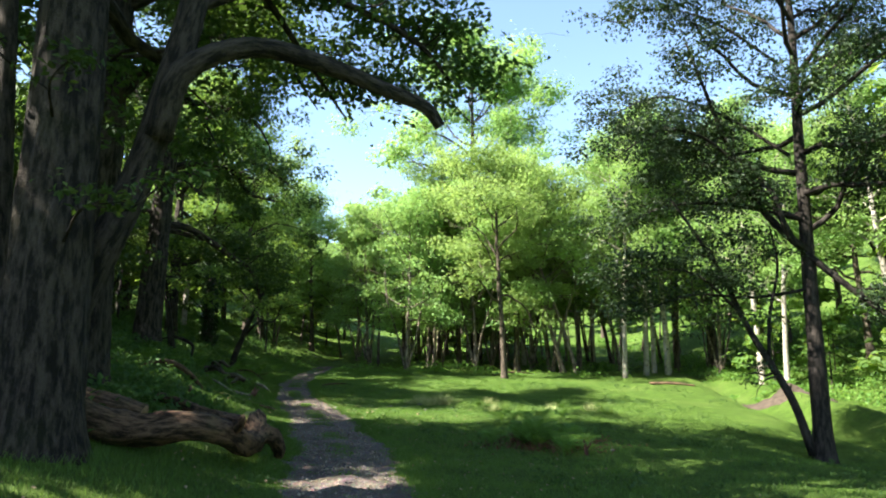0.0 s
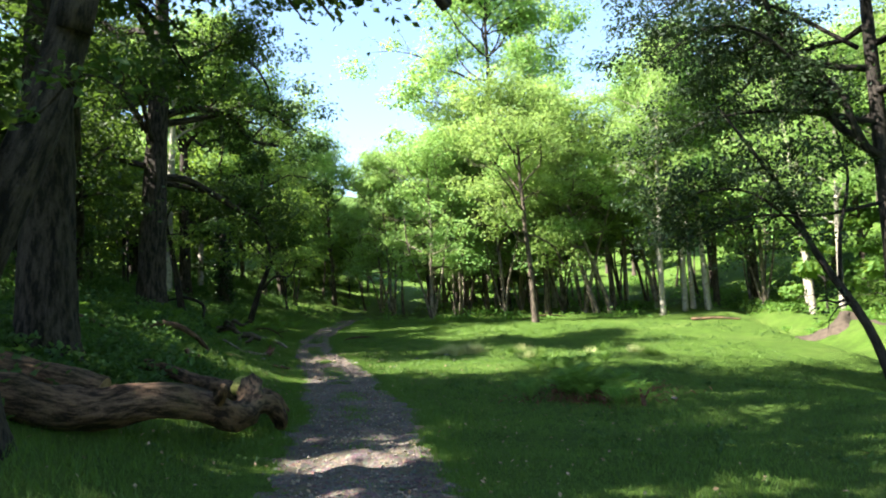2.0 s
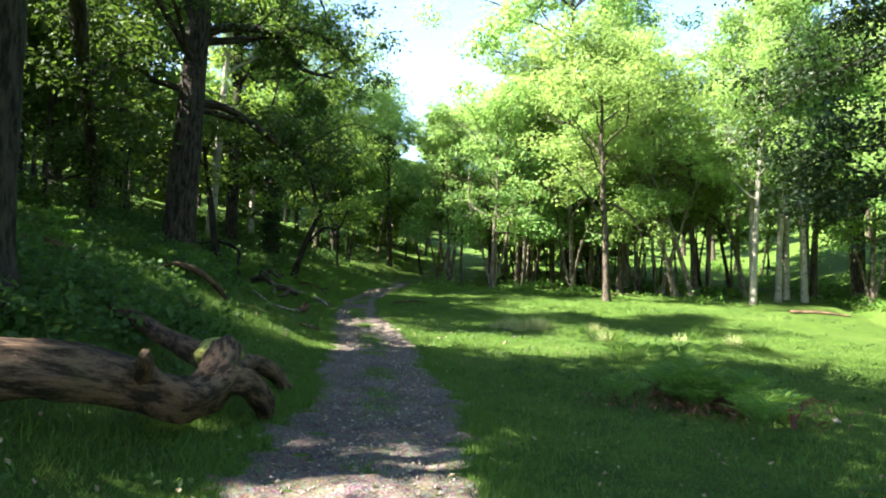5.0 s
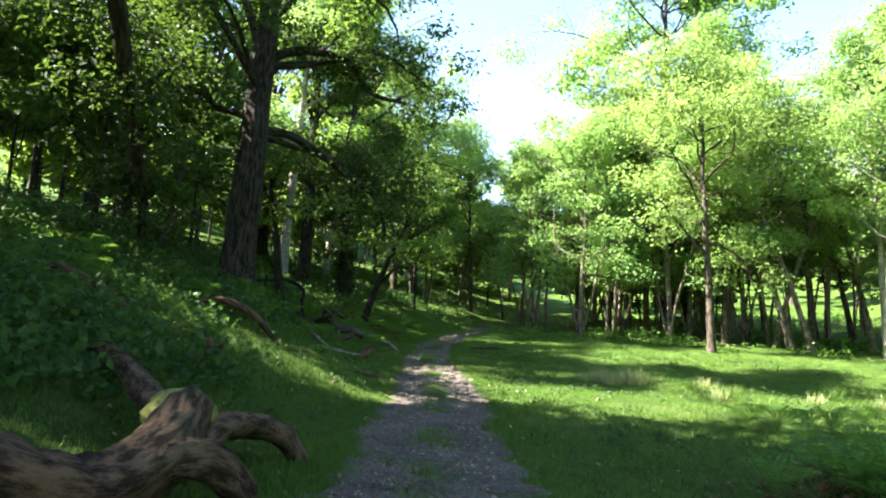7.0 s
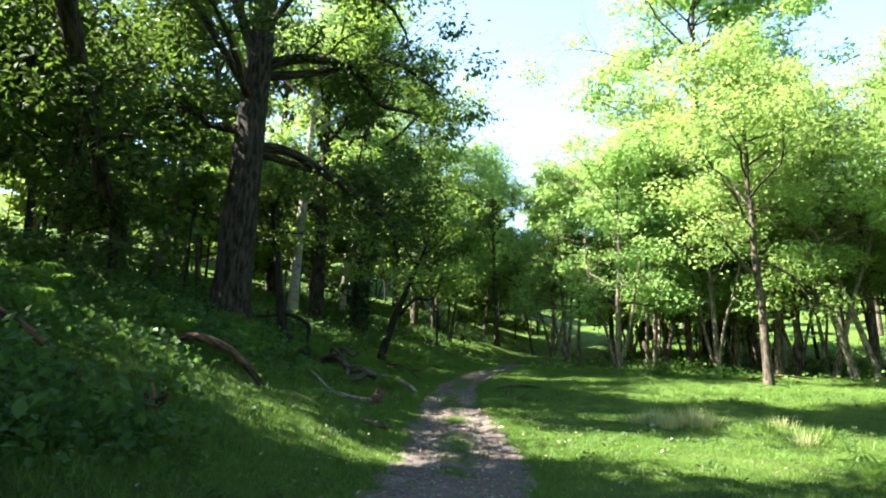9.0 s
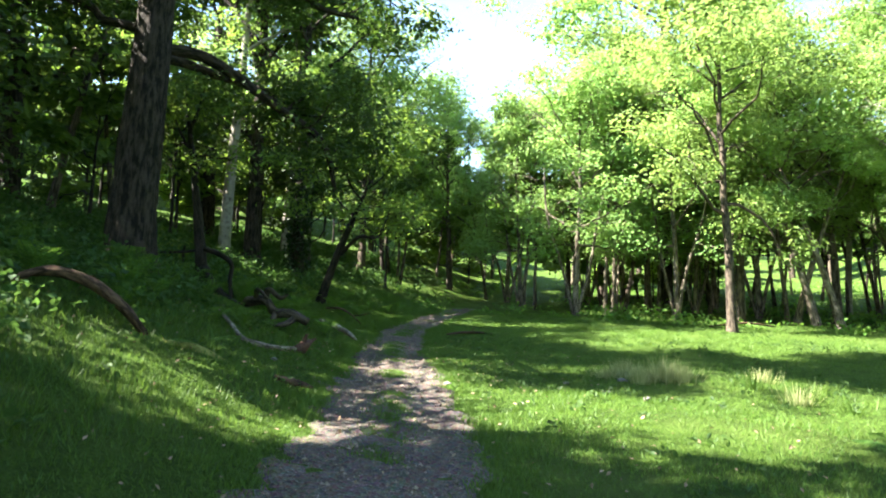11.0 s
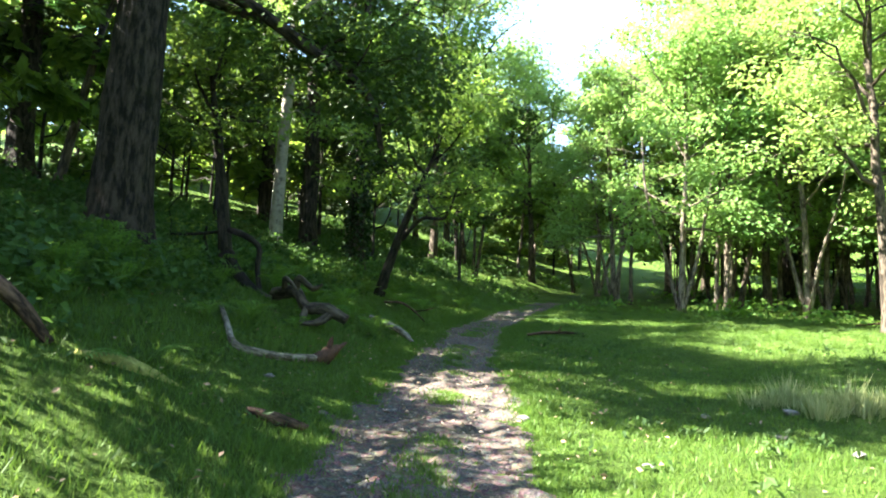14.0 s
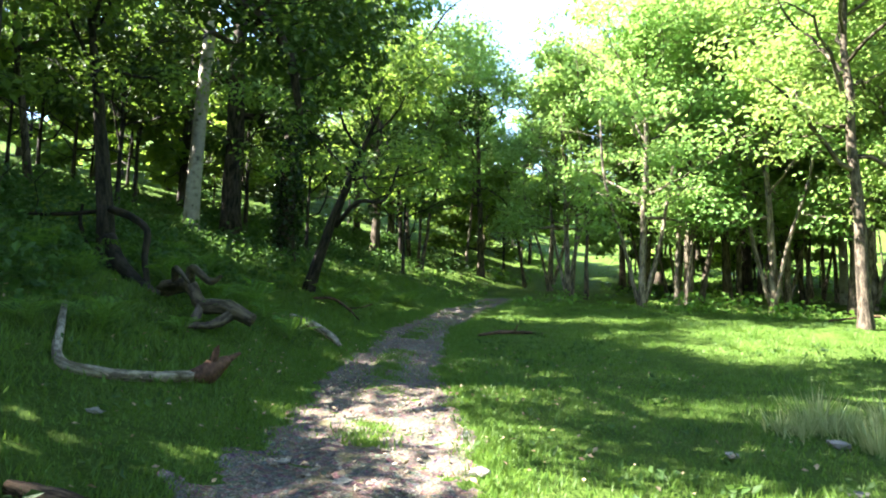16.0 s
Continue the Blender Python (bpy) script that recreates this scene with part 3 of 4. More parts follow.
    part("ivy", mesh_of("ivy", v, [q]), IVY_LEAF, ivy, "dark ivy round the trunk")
    stand(tree("hawthorn_tree", 35, 5.2, 0.16, 2.6, 2.9, 9, 7000, 0.14, DARK_BARK, HALF_LIT_LEAF, lean=(2.0, -0.4), sides=10, flare=0.3,
               extra=[([(0.8, -0.1, 1.7), (1.5, -0.3, 2.3), (2.3, -0.5, 2.3), (2.7, -0.6, 3.2)], 0.07, 0.02, 4)],
               label="leaning hawthorn with a pale broken limb beside the path"), -11.1, 36.4)
    stand(tree("bent_sapling", 36, 5.6, 0.16, 3.2, 1.7, 7, 3600, 0.13, DARK_BARK, HALF_LIT_LEAF, lean=(-0.9, 0.2), sides=9, flare=0.3, sway=0.03,
               extra=[([(0, 0, 0.5), (0.3, -0.1, 0.12), (0.8, -0.15, -0.3), (1.4, -0.3, -0.55)], 0.14, 0.10, 0),
                      ([(0.0, 0, 1.0), (0.5, -0.1, 0.85), (0.85, -0.1, 0.6), (0.83, -0.1, 0.15), (0.95, -0.1, -0.4)], 0.07, 0.05, 0),
                      ([(-0.02, 0, 0.45), (-0.32, 0, 0.2), (-0.62, 0, 0.75), (-0.6, 0, 1.1)], 0.05, 0.025, 0),
                      ([(-0.3, 0, 0.22), (-0.1, -0.05, 0.5), (-0.15, -0.1, 0.9)], 0.03, 0.015, 0),
                      ([(0, 0, 0.98), (-0.7, -0.2, 0.9), (-1.4, -0.3, 0.9), (-2.2, -0.4, 1.0)], 0.045, 0.015, 3)],
               label="bent dark sapling with looping low branches"), -11.45, 29.5)
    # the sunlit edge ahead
    young = stand(tree("young_oak", 41, 14.0, 0.18, 4.4, 4.2, 17, 16000, 0.19, GREY_BARK, SUNLIT_OAK_LEAF, sway=0.05, sides=10, label="young oak, yellow-green spring leaves brightened as if sunlit", spray=0.85), 3.65, 41.6)
    birch = stand(tree("birch_tree", 42, 18.5, 0.16, 5.2, 3.4, 17, 12000, 0.185, BIRCH_BARK, SUNLIT_BIRCH_LEAF, sides=9, label="slender sunlit birch with pale bark", spray=0.7, clump=80, hang=0.4, flare=0.3, lean=(0.9, 0.2), sway=0.04, climb=(0.4, 1.2)), 11.3, 43.4)
    ash = stand(tree("alder_tree", 43, 12.5, 0.13, 3.0, 3.6, 17, 13000, 0.19, SUNLIT_STEM_BARK, SUNLIT_BIRCH_LEAF, lean=(0.8, 0), sway=0.06, sides=9, extra=[([(0.1, 0, 0.1), (0.7, 0.2, 2.5), (1.1, 0.3, 5), (1.9, 0.2, 8)], 0.09, 0.03, 4), ([(-0.1, 0.1, 0.1), (-0.6, 0.1, 2.2), (-1.3, -0.2, 4.6), (-1.5, -0.2, 7)], 0.08, 0.03, 4)], label="bushy light-green alder at the wood's edge, brightened as if sunlit", spray=0.8, hang=0.1), -2.4, 45.6)
    slant = stand(tree("slanting_tree", 44, 11, 0.17, 4.6, 3.4, 11, 9000, 0.17, SUNLIT_STEM_BARK, SUNLIT_OAK_LEAF, lean=(-3.2, 0.3), sides=9, label="slanting tree with sparse sunlit leaves", spray=0.75), 8.0, 46.4)
    pole = stand(tree("thin_tree", 45, 10, 0.075, 3.0, 2.4, 10, 1400, 0.29, SUNLIT_STEM_BARK, SUNLIT_BIRCH_LEAF, sides=7, twigs=3, label="thin pale-stemmed tree crowded in the wood", lean=(0.9, 0.2), sway=0.11), -0.2, 52.0)
    pole_two = stand(tree("thin_tree", 46, 9, 0.085, 2.6, 2.6, 10, 1400, 0.29, GREY_BARK, HALF_LIT_LEAF, sides=7, twigs=3, label="thin dark-stemmed tree crowded in the wood", lean=(-1.2, 0.3), sway=0.12), -8.2, 56.0)
    stand(tree("tall_oak", 47, 27, 0.36, 12.5, 8.2, 22, 24000, 0.30, OAK_BARK, SUNLIT_OAK_LEAF, sides=10, twigs=8, label="tall open-crowned oak standing above the wood", spray=1.15), 2.6, 56.0)
    bush = stand(tree("hazel_bush", 48, 4.0, 0.05, 0.8, 2.2, 8, 1100, 0.38, DARK_BARK, HALF_LIT_LEAF, sides=6, twigs=3, label="leafy green hazel bush under the trees", spray=0.55), -15.5, 30.0)
    # The hazel again, its leaf colour darkened to look shaded.
    thicket = stand(tree("hazel_bush", 51, 4.6, 0.05, 0.8, 2.2, 9, 2600, 0.2, DARK_BARK, SHADED_OAK_LEAF, sides=6, twigs=4, label="leafy hazel bush coloured dark for the bank's shade", spray=0.5), -18.0, 24.5)
    far = stand(tree("far_tree", 49, 14, 0.2, 2.0, 4.2, 9, 1700, 0.70, GREY_BARK, SUNLIT_BIRCH_LEAF, sides=6, twigs=2, climb=(0.0, 1.1), label="leafy tree of the far wood", spray=0.95), -24, 74)
    far_two = stand(tree("far_tree", 50, 15, 0.24, 2.2, 4.6, 9, 1700, 0.72, GREY_BARK, HALF_LIT_LEAF, sides=6, twigs=2, label="dark leafy tree of the far wood", spray=1.0), 16, 82)
    # The first three use the brightened leaf to lighten the wood left of the path.
    plant(young, [(-14.0, 48.8), (-10.5, 55.5), (-17.5, 55.0), (5.0, 47.4), (1.2, 51.0), (16.8, 50.0), (21.5, 46.5), (-3.2, 57.0), (9.6, 49.0), (24.0, 39.0)], rng, (0.9, 1.15), "sunlit young oaks at the wood's edge")
    plant(birch, [(13.4, 46.0), (14.3, 47.2), (14.9, 46.2), (15.5, 47.8), (11.9, 45.4), (17.8, 38.9), (17.0, 34.6), (6.2, 53.0), (11.5, 53.5), (19.5, 43.0), (22.0, 33.5), (-17.5, 46.5)], rng, (0.85, 1.15), "birches at the wood's edge")
    plant(ash, [(2.2, 46.6), (-5.4, 49.8), (-0.6, 48.9), (-2.0, 55.0), (-0.4, 57.0), (6.4, 50.0), (-6.6, 53.5), (3.6, 51.5), (18.5, 46.5)], rng, (0.85, 1.1), "alders at the wood's edge")
    plant(slant, [(8.8, 45.8), (0.4, 59.5), (12.4, 48.5), (7.4, 47.4)], rng, (0.85, 1.1), "slanting trees")
    poles = [(x, y) for x, y in zip(rng.uniform(-14, 24, 66), rng.uniform(47.5, 70, 66)) if abs(x - path_x(y)) > 1.8]
    plant(pole, poles[0::2], rng, (0.8, 1.3), "thin trees crowded in the wood")
    plant(pole_two, [(-16.0, 29.0), (-17.5, 33.5)] + poles[1::2], rng, (0.8, 1.3), "thin dark trees crowded in the wood")
    # Most of these oaks are added as shade casters, several of them out of view.
    plant(big, [(-18.5, 30.0), (-24.0, 27.0), (-20.5, 44.0), (-14.8, 11.4), (-21.5, 6.5), (-10.5, 3.5), (-7.5, -4.0), (-15.0, 6.5),
                (-13.6, 13.4), (-18.6, 11.6), (-22.5, 11.0), (-28.0, 20.0)], rng, (0.85, 1.1), "oaks of the left bank")
    # Those from (-14.5, 20.6) on are added to shade the bank below them.
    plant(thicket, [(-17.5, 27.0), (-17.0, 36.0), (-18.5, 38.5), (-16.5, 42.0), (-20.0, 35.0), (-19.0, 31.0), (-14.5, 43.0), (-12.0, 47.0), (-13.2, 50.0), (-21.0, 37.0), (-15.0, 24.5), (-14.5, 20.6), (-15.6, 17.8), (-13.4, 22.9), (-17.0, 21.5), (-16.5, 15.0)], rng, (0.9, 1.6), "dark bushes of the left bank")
    plant(bush, [(x, y) for x, y in zip(rng.uniform(-24, 7, 20), rng.uniform(60, 78, 20)) if abs(x - path_x(y)) > 3] + [(x, y) for x, y in zip(rng.uniform(-38, -19, 34), rng.uniform(22, 66, 34))] + [(x, y) for x, y in zip(rng.uniform(-14, 8, 16), rng.uniform(58, 68, 16)) if abs(x - path_x(y)) > 3], rng, (0.8, 1.4), "bushes under the trees")
    plant(bush, [(x, y) for x, y in zip(rng.uniform(-48, -22, 34), rng.uniform(30, 78, 34))], rng, (1.4, 2.3), "bushes under the trees")
    ring = []
    for k in range(400):
        a, d = rng.uniform(0, 2 * math.pi), rng.uniform(30, 95)
        x, y = d * math.cos(a), 25 + d * math.sin(a)
        if y > 60 or x < -27 or x > 25 or y < -16:
            if all((x - p) ** 2 + (y - q) ** 2 > 120 for p, q in ring) and (abs(x) < 75 and y > -30):
                ring.append((x, y))
    ring = [p for p in ring if not (-60 < p[0] < -17 and 6 < p[1] < 18) and not (p[1] < 5 and p[0] < 4 and p[1] > -16 and p[0] > -24)]
    ring += [(24, 30), (27.5, 36.5), (31, 27), (23.5, 44), (29, 44), (26, 52), (34, 36), (34.5, 50), (21, 54), (37, 28), (26, 22), (31, 19), (22.5, 25), (24.5, 15), (19.5, 50)]
    plant(bush, [(17.8, 37.5), (20.0, 36.0), (21.5, 29.5), (19.5, 25.5), (22.5, 40.0)], rng, (0.6, 1.0), "bushes under the trees")
    plant(far, ring[0::2], rng, (0.85, 1.25), "trees of the far wood")
    plant(far_two, ring[1::2], rng, (0.85, 1.25), "dark trees of the far wood")


# ---- fallen wood ----
def log(name, lines, mat, label, category="log", cuts=(), sides=14, rough=0.08, seed=3):
    """A fallen log of one or more joined limbs; cuts: (line, end) that show sawn wood."""
    rng = np.random.default_rng(seed)
    root = new(name)
    base = Vector(lines[0][0][0])
    root.matrix_basis = Matrix.Translation(base)
    for i, (pts, r) in enumerate(lines):
        p = smooth_line([Vector(q) - base for q in pts], 6)
        rad = np.interp(np.linspace(0, 1, len(p)), np.linspace(0, 1, len(r)), r)
        v, f = join([tube(p, rad, sides, rough, rng)])
        ob = part("trunk" if i == 0 else "limb", mesh_of(name, v, f, True), mat, root)
        for line, end in cuts:
            if line == i:
                k, k2 = (0, 1) if end == 0 else (-1, -2)
                d = (p[k] - p[k2]) / np.linalg.norm(p[k] - p[k2])
                v, f = join([tube([p[k] - d * 0.02, p[k] + d * 0.006], [rad[k] * 0.93, rad[k] * 0.9], 14)])
                part("cut_end", mesh_of("cut_end", v, f), CUT_WOOD, ob, "sawn end with pale brown wood")
    return tagged(root, label, category)


def on(x, y, up):
    return (x, y, gz(x, y) + up)


def build_fallen_wood():
    limb = log("fallen_log", [([on(-6.4, 9.7, 0.05), on(-5.4, 9.85, 0.16), on(-4.4, 10.0, 0.30), on(-3.75, 10.3, 0.48), on(-3.35, 10.9, 0.50), on(-3.2, 11.6, 0.32), on(-3.2, 12.2, 0.42), on(-3.4, 12.75, 0.58)], (0.27, 0.26, 0.24, 0.2, 0.19, 0.2, 0.2, 0.19)),
                       ([(-3.4, 12.7, 0.55), (-3.8, 13.1, 0.62), (-4.75, 14.0, 0.74), (-5.5, 14.6, 0.92), (-6.1, 15.0, 1.0), (-6.5, 15.2, 0.75)], (0.17, 0.125, 0.11, 0.105, 0.11, 0.08)),
                       ([(-3.4, 12.8, 0.45), (-3.5, 13.4, 0.50), (-3.6, 14.0, 0.45), (-3.5, 14.5, 0.3), (-3.38, 14.7, 0.02)], (0.16, 0.12, 0.115, 0.11, 0.09)),
                       ([on(-3.2, 11.9, 0.4), on(-3.0, 12.4, 0.42), on(-2.95, 12.8, 0.2), on(-3.0, 13.0, 0.02)], (0.13, 0.13, 0.11, 0.08)),
                       ([on(-3.2, 10.9, 0.6), on(-3.05, 10.7, 0.75), on(-3.0, 10.6, 0.84)], (0.08, 0.06, 0.04))],
        DEAD_WOOD, "twisted fallen oak limb lying in the grass, brown with moss", cuts=((0, 0),), seed=4, rough=0.13)
    v, f = join([tube(smooth_line(np.array([(-3.58, 12.55, 0.64), (-3.42, 12.78, 0.71), (-3.25, 12.92, 0.62)]) - np.array(on(-6.4, 9.7, 0.05)), 5), (0.05, 0.09, 0.12, 0.13, 0.13, 0.13, 0.13, 0.12, 0.1, 0.08, 0.04), 12, 0.18, np.random.default_rng(24))])
    part("moss_cushion", mesh_of("moss_cushion", v, f, True), MOSS, limb, "yellow-green moss cushion")
    log("sawn_log", [([on(-6.4, 10.7, 0.2), on(-5.4, 10.75, 0.28), on(-4.62, 10.85, 0.36)], (0.25, 0.25, 0.23))], DEAD_WOOD,
        "short sawn oak log with a pale cut end", cuts=((0, 1),), seed=5)
    log("broken_stump", [([on(-6.2, 17.4, -0.1), on(-6.22, 17.4, 0.2), on(-6.3, 17.42, 0.42)], (0.10, 0.07, 0.045)),
                         ([on(-6.2, 17.4, 0.16), on(-6.05, 17.38, 0.3), on(-6.0, 17.4, 0.4)], (0.06, 0.045, 0.02))], DEAD_WOOD,
        "small forked broken stump in the grass", "stump", seed=6)
    log("broken_stump", [([on(2.98, 14.75, -0.05), on(2.96, 14.75, 0.14), on(2.93, 14.76, 0.3)], (0.05, 0.04, 0.015)),
                         ([on(2.96, 14.75, 0.1), on(3.04, 14.74, 0.2), on(3.08, 14.75, 0.27)], (0.035, 0.025, 0.01))], RED_WOOD,
        "small splintered reddish stump on the lawn", "stump", seed=20, sides=9, rough=0.14)
    log("arched_branch", [([on(-9.0, 21.0, 0.05), on(-8.6, 21.25, 0.35), on(-8.15, 21.5, 0.42), on(-7.75, 21.7, 0.25), on(-7.5, 21.85, 0.0)], (0.05, 0.075, 0.085, 0.075, 0.05))], DEAD_WOOD,
        "arched mossy fallen branch on the bank", "branch", seed=7)
    log("arched_branch", [([on(-9.2, 17.0, 0.35), on(-8.6, 17.2, 0.5), on(-8.0, 17.5, 0.36), on(-7.6, 17.8, 0.04)], (0.05, 0.06, 0.055, 0.04))], DEAD_WOOD,
        "curved mossy fallen branch in the undergrowth", "branch", seed=8)
    log("mossy_log", [([on(-7.35, 22.0, -0.04), on(-6.95, 22.2, 0.0), on(-6.5, 22.45, -0.05)], (0.06, 0.10, 0.05))], MOSS, "short mossy log sunk in the grass", seed=9)
    log("rotten_log", [([on(-5.9, 22.6, 0.04), on(-5.65, 22.7, 0.06), on(-5.4, 22.85, 0.04)], (0.04, 0.07, 0.035))], DEAD_WOOD, "small rotten brown log in the grass", seed=10, rough=0.22)
    log("fallen_branch", [([on(-8.75, 25.85, 0.12), on(-8.1, 25.15, 0.07), on(-7.5, 24.55, 0.04), on(-7.25, 24.75, 0.04), on(-7.18, 25.2, 0.05), on(-7.1, 25.9, 0.07)], (0.03, 0.04, 0.045, 0.05, 0.05, 0.06))], PALE_WOOD,
        "bent pale fallen branch", "branch", seed=11)
    log("broken_root", [([on(-7.1, 25.85, 0.07), on(-7.04, 26.1, 0.13), on(-6.98, 26.32, 0.26)], (0.065, 0.11, 0.05)),
                        ([on(-7.04, 26.1, 0.16), on(-7.0, 26.12, 0.34), on(-6.98, 26.14, 0.42)], (0.05, 0.03, 0.008)),
                        ([on(-6.98, 26.3, 0.24), on(-6.95, 26.45, 0.33), on(-6.93, 26.5, 0.36)], (0.04, 0.025, 0.008))], RED_WOOD, "splintered reddish end of a broken branch", "branch", seed=12, rough=0.14)
    log("root_tangle", [([on(-9.9, 29.0, 0.15), on(-9.3, 28.8, 0.42), on(-8.9, 28.6, 0.3), on(-8.5, 28.6, 0.42), on(-8.1, 28.7, 0.38)], (0.12, 0.11, 0.095, 0.11, 0.10)),
                        ([on(-8.9, 28.6, 0.3), on(-8.8, 28.3, 0.1), on(-8.7, 28.1, -0.05)], (0.075, 0.06, 0.03)),
                        ([on(-9.3, 28.8, 0.4), on(-9.1, 28.6, 0.75), on(-8.8, 28.6, 0.7), on(-8.6, 28.6, 0.85)], (0.07, 0.06, 0.05, 0.02)),
                        ([on(-9.6, 28.9, 0.3), on(-9.4, 28.6, 0.62), on(-9.0, 28.4, 0.55)], (0.06, 0.05, 0.02)),
                        ([on(-8.4, 28.6, 0.36), on(-8.5, 28.3, 0.15), on(-8.75, 28.0, 0.02)], (0.08, 0.07, 0.03))], GREY_BARK, "tangle of grey dead roots and branch stubs", "roots", seed=13, sides=12, rough=0.17)
    log("lying_branch", [([on(-9.0, 31.6, 0.08), on(-8.5, 31.4, 0.14), on(-8.0, 31.2, 0.1), on(-7.7, 31.0, 0.02)], (0.06, 0.08, 0.07, 0.04))], PALE_WOOD, "curved pale branch lying beside the path", "branch", seed=14, sides=9)
    log("twiggy_branch", [([on(-10.4, 35.4, 0.1), on(-9.8, 35.2, 0.3), on(-9.3, 35.0, 0.2), on(-8.9, 34.8, 0.02)], (0.03, 0.035, 0.03, 0.015)),
                          ([on(-9.3, 35.0, 0.2), on(-9.0, 35.1, 0.3), on(-8.7, 35.1, 0.45)], (0.025, 0.02, 0.01))], DEAD_WOOD, "thin dead twiggy branch on the grass", "branch", seed=15, sides=7)
    log("lying_stick", [([on(-5.9, 34.2, 0.04), on(-5.5, 34.5, 0.1), on(-5.0, 34.6, 0.08), on(-4.6, 34.8, 0.05)], (0.03, 0.04, 0.04, 0.02)),
                        ([on(-5.2, 34.55, 0.08), on(-5.1, 34.5, 0.25)], (0.025, 0.01))], DEAD_WOOD, "dead stick lying on the grass", "stick", seed=16, sides=7)
    log("fallen_tree", [([on(11.4, 38.6, 0.1), on(12.6, 38.2, 0.16), on(13.6, 37.8, 0.1)], (0.07, 0.08, 0.04))], DEAD_WOOD, "weathered fallen trunk at the wood's edge", seed=17, sides=9)
    log("fallen_tree", [([on(5.6, 43.4, 0.2), on(4.4, 43.1, 0.3), on(3.0, 42.8, 0.02)], (0.03, 0.045, 0.03))], DEAD_WOOD, "leaning dead bough under the trees", seed=18, sides=8)
    # the hollow bank of earth and roots by the stream
    rng = np.random.default_rng(19)
    n = 26
    xs = np.linspace(13.6, 17.6, n)
    v = []
    for i, x in enumerate(xs):
        y = 31.6 + 0.5 * math.sin(i * 0.5) - 0.15 * (x - 14)
        hgt = 0.36 * math.sin(math.pi * (i + 0.5) / n) + 0.1
        z0 = min(gz(x, y), gz(x, y + 1.0))
        for u in np.linspace(0, 1, 7):
            v.append((x + rng.normal() * 0.05, y + u * 1.1 + rng.normal() * 0.05, z0 - 0.1 + hgt * math.sin(u * 2.4) + rng.normal() * 0.04))
    i = (np.arange(n - 1)[:, None] * 7 + np.arange(6)[None, :]).ravel()
    tagged(part("earth_bank", mesh_of("earth_bank", v, [np.stack([i, i + 1, i + 8, i + 7], axis=1)], True), SOIL), "bare brown earth bank of the stream", "bank", kind="structure")


# ---- small plants ----
def frond_mesh(seed, length):
    rng = np.random.default_rng(seed)
    t = np.linspace(0, 1, 15)
    line = np.stack([t * length * 0.85, 0.04 * np.sin(t * 3), length * (0.75 * t - 0.55 * t ** 2.2)], axis=1)
    v, q, c = tube(line, taper(0.006, 0.002, 15), 3, 0, rng, False)
    vs, qs = [v[:, :3]], [q]
    at = len(v)
    for i in range(3, 15):
        w = length * 0.34 * math.sin(math.pi * (1.02 - (i - 2) / 13.5) ** 0.8) + 0.02
        for s in (-1, 1):
            k = 3
            for j in range(k):
                a0, a1 = j / k, (j + 0.9) / k
                wid = length * 0.034 * (1 - a0) + 0.004
                p0 = line[i] + np.array([0.25 * w * a0, s * w * a0, -0.10 * w * a0])
                p1 = line[i] + np.array([0.25 * w * a1, s * w * a1, -0.14 * w * a1])
                m = (p0 + p1) / 2
                vs.append(np.array([p0, m + (wid, 0, 0.006), p1, m - (wid, 0, -0.006)]))
                qs.append(np.array([[at, at + 1, at + 2, at + 3]]))
                at += 4
    return mesh_of("frond", np.concatenate(vs), [np.concatenate(qs)])


def build_ferns():
    rng = np.random.default_rng(61)
    meshes = [frond_mesh(k, 0.8) for k in range(3)]

    def fern(fronds, tilt, label):
        root = new("fern")
        for k in range(fronds):
            ob = part("frond", meshes[k % 3], FERN_LEAF, root)
            ob.matrix_basis = pose(0, 0, 0.0, 0, -rng.uniform(*tilt), k * 360 / fronds + rng.uniform(-25, 25))
        return tagged(root, label, "fern", "bracken ferns")
    bushy = fern(6, (22, 60), "green bracken fern with arching fronds")
    stand(bushy, 2.0, 15.8)
    sprig = fern(4, (0, 20), "bright young bracken with level fronds")
    stand(sprig, -6.9, 22.35)
    sprig.scale = (0.75, 0.75, 0.8)
    spots = [(rng.normal(2.2, 0.75), rng.normal(16.3, 0.8)) for k in range(34)] + [(rng.normal(2.4, 0.8), rng.normal(21.2, 0.6)) for k in range(7)]
    spots += [(rng.uniform(-11.5, -8.2), rng.uniform(21.5, 31.0)) for k in range(46)] + [(rng.uniform(-14, -7.0), rng.uniform(12, 21)) for k in range(40)]
    spots += [(rng.uniform(-13, -9.5), rng.uniform(31, 42)) for k in range(22)]
    spots += [(rng.uniform(13.6, 17.8), rng.uniform(31.9, 33.6)) for k in range(9)]
    for x, y in spots:
        k = rng.uniform(0.5, 0.95)
        copy_thing(bushy, Matrix.LocRotScale((x, y, gz(x, y)), Euler((rng.uniform(-0.12, 0.12), rng.uniform(-0.12, 0.12), rng.uniform(0, 6.28))), (k, k, k * rng.uniform(0.6, 1.0))))


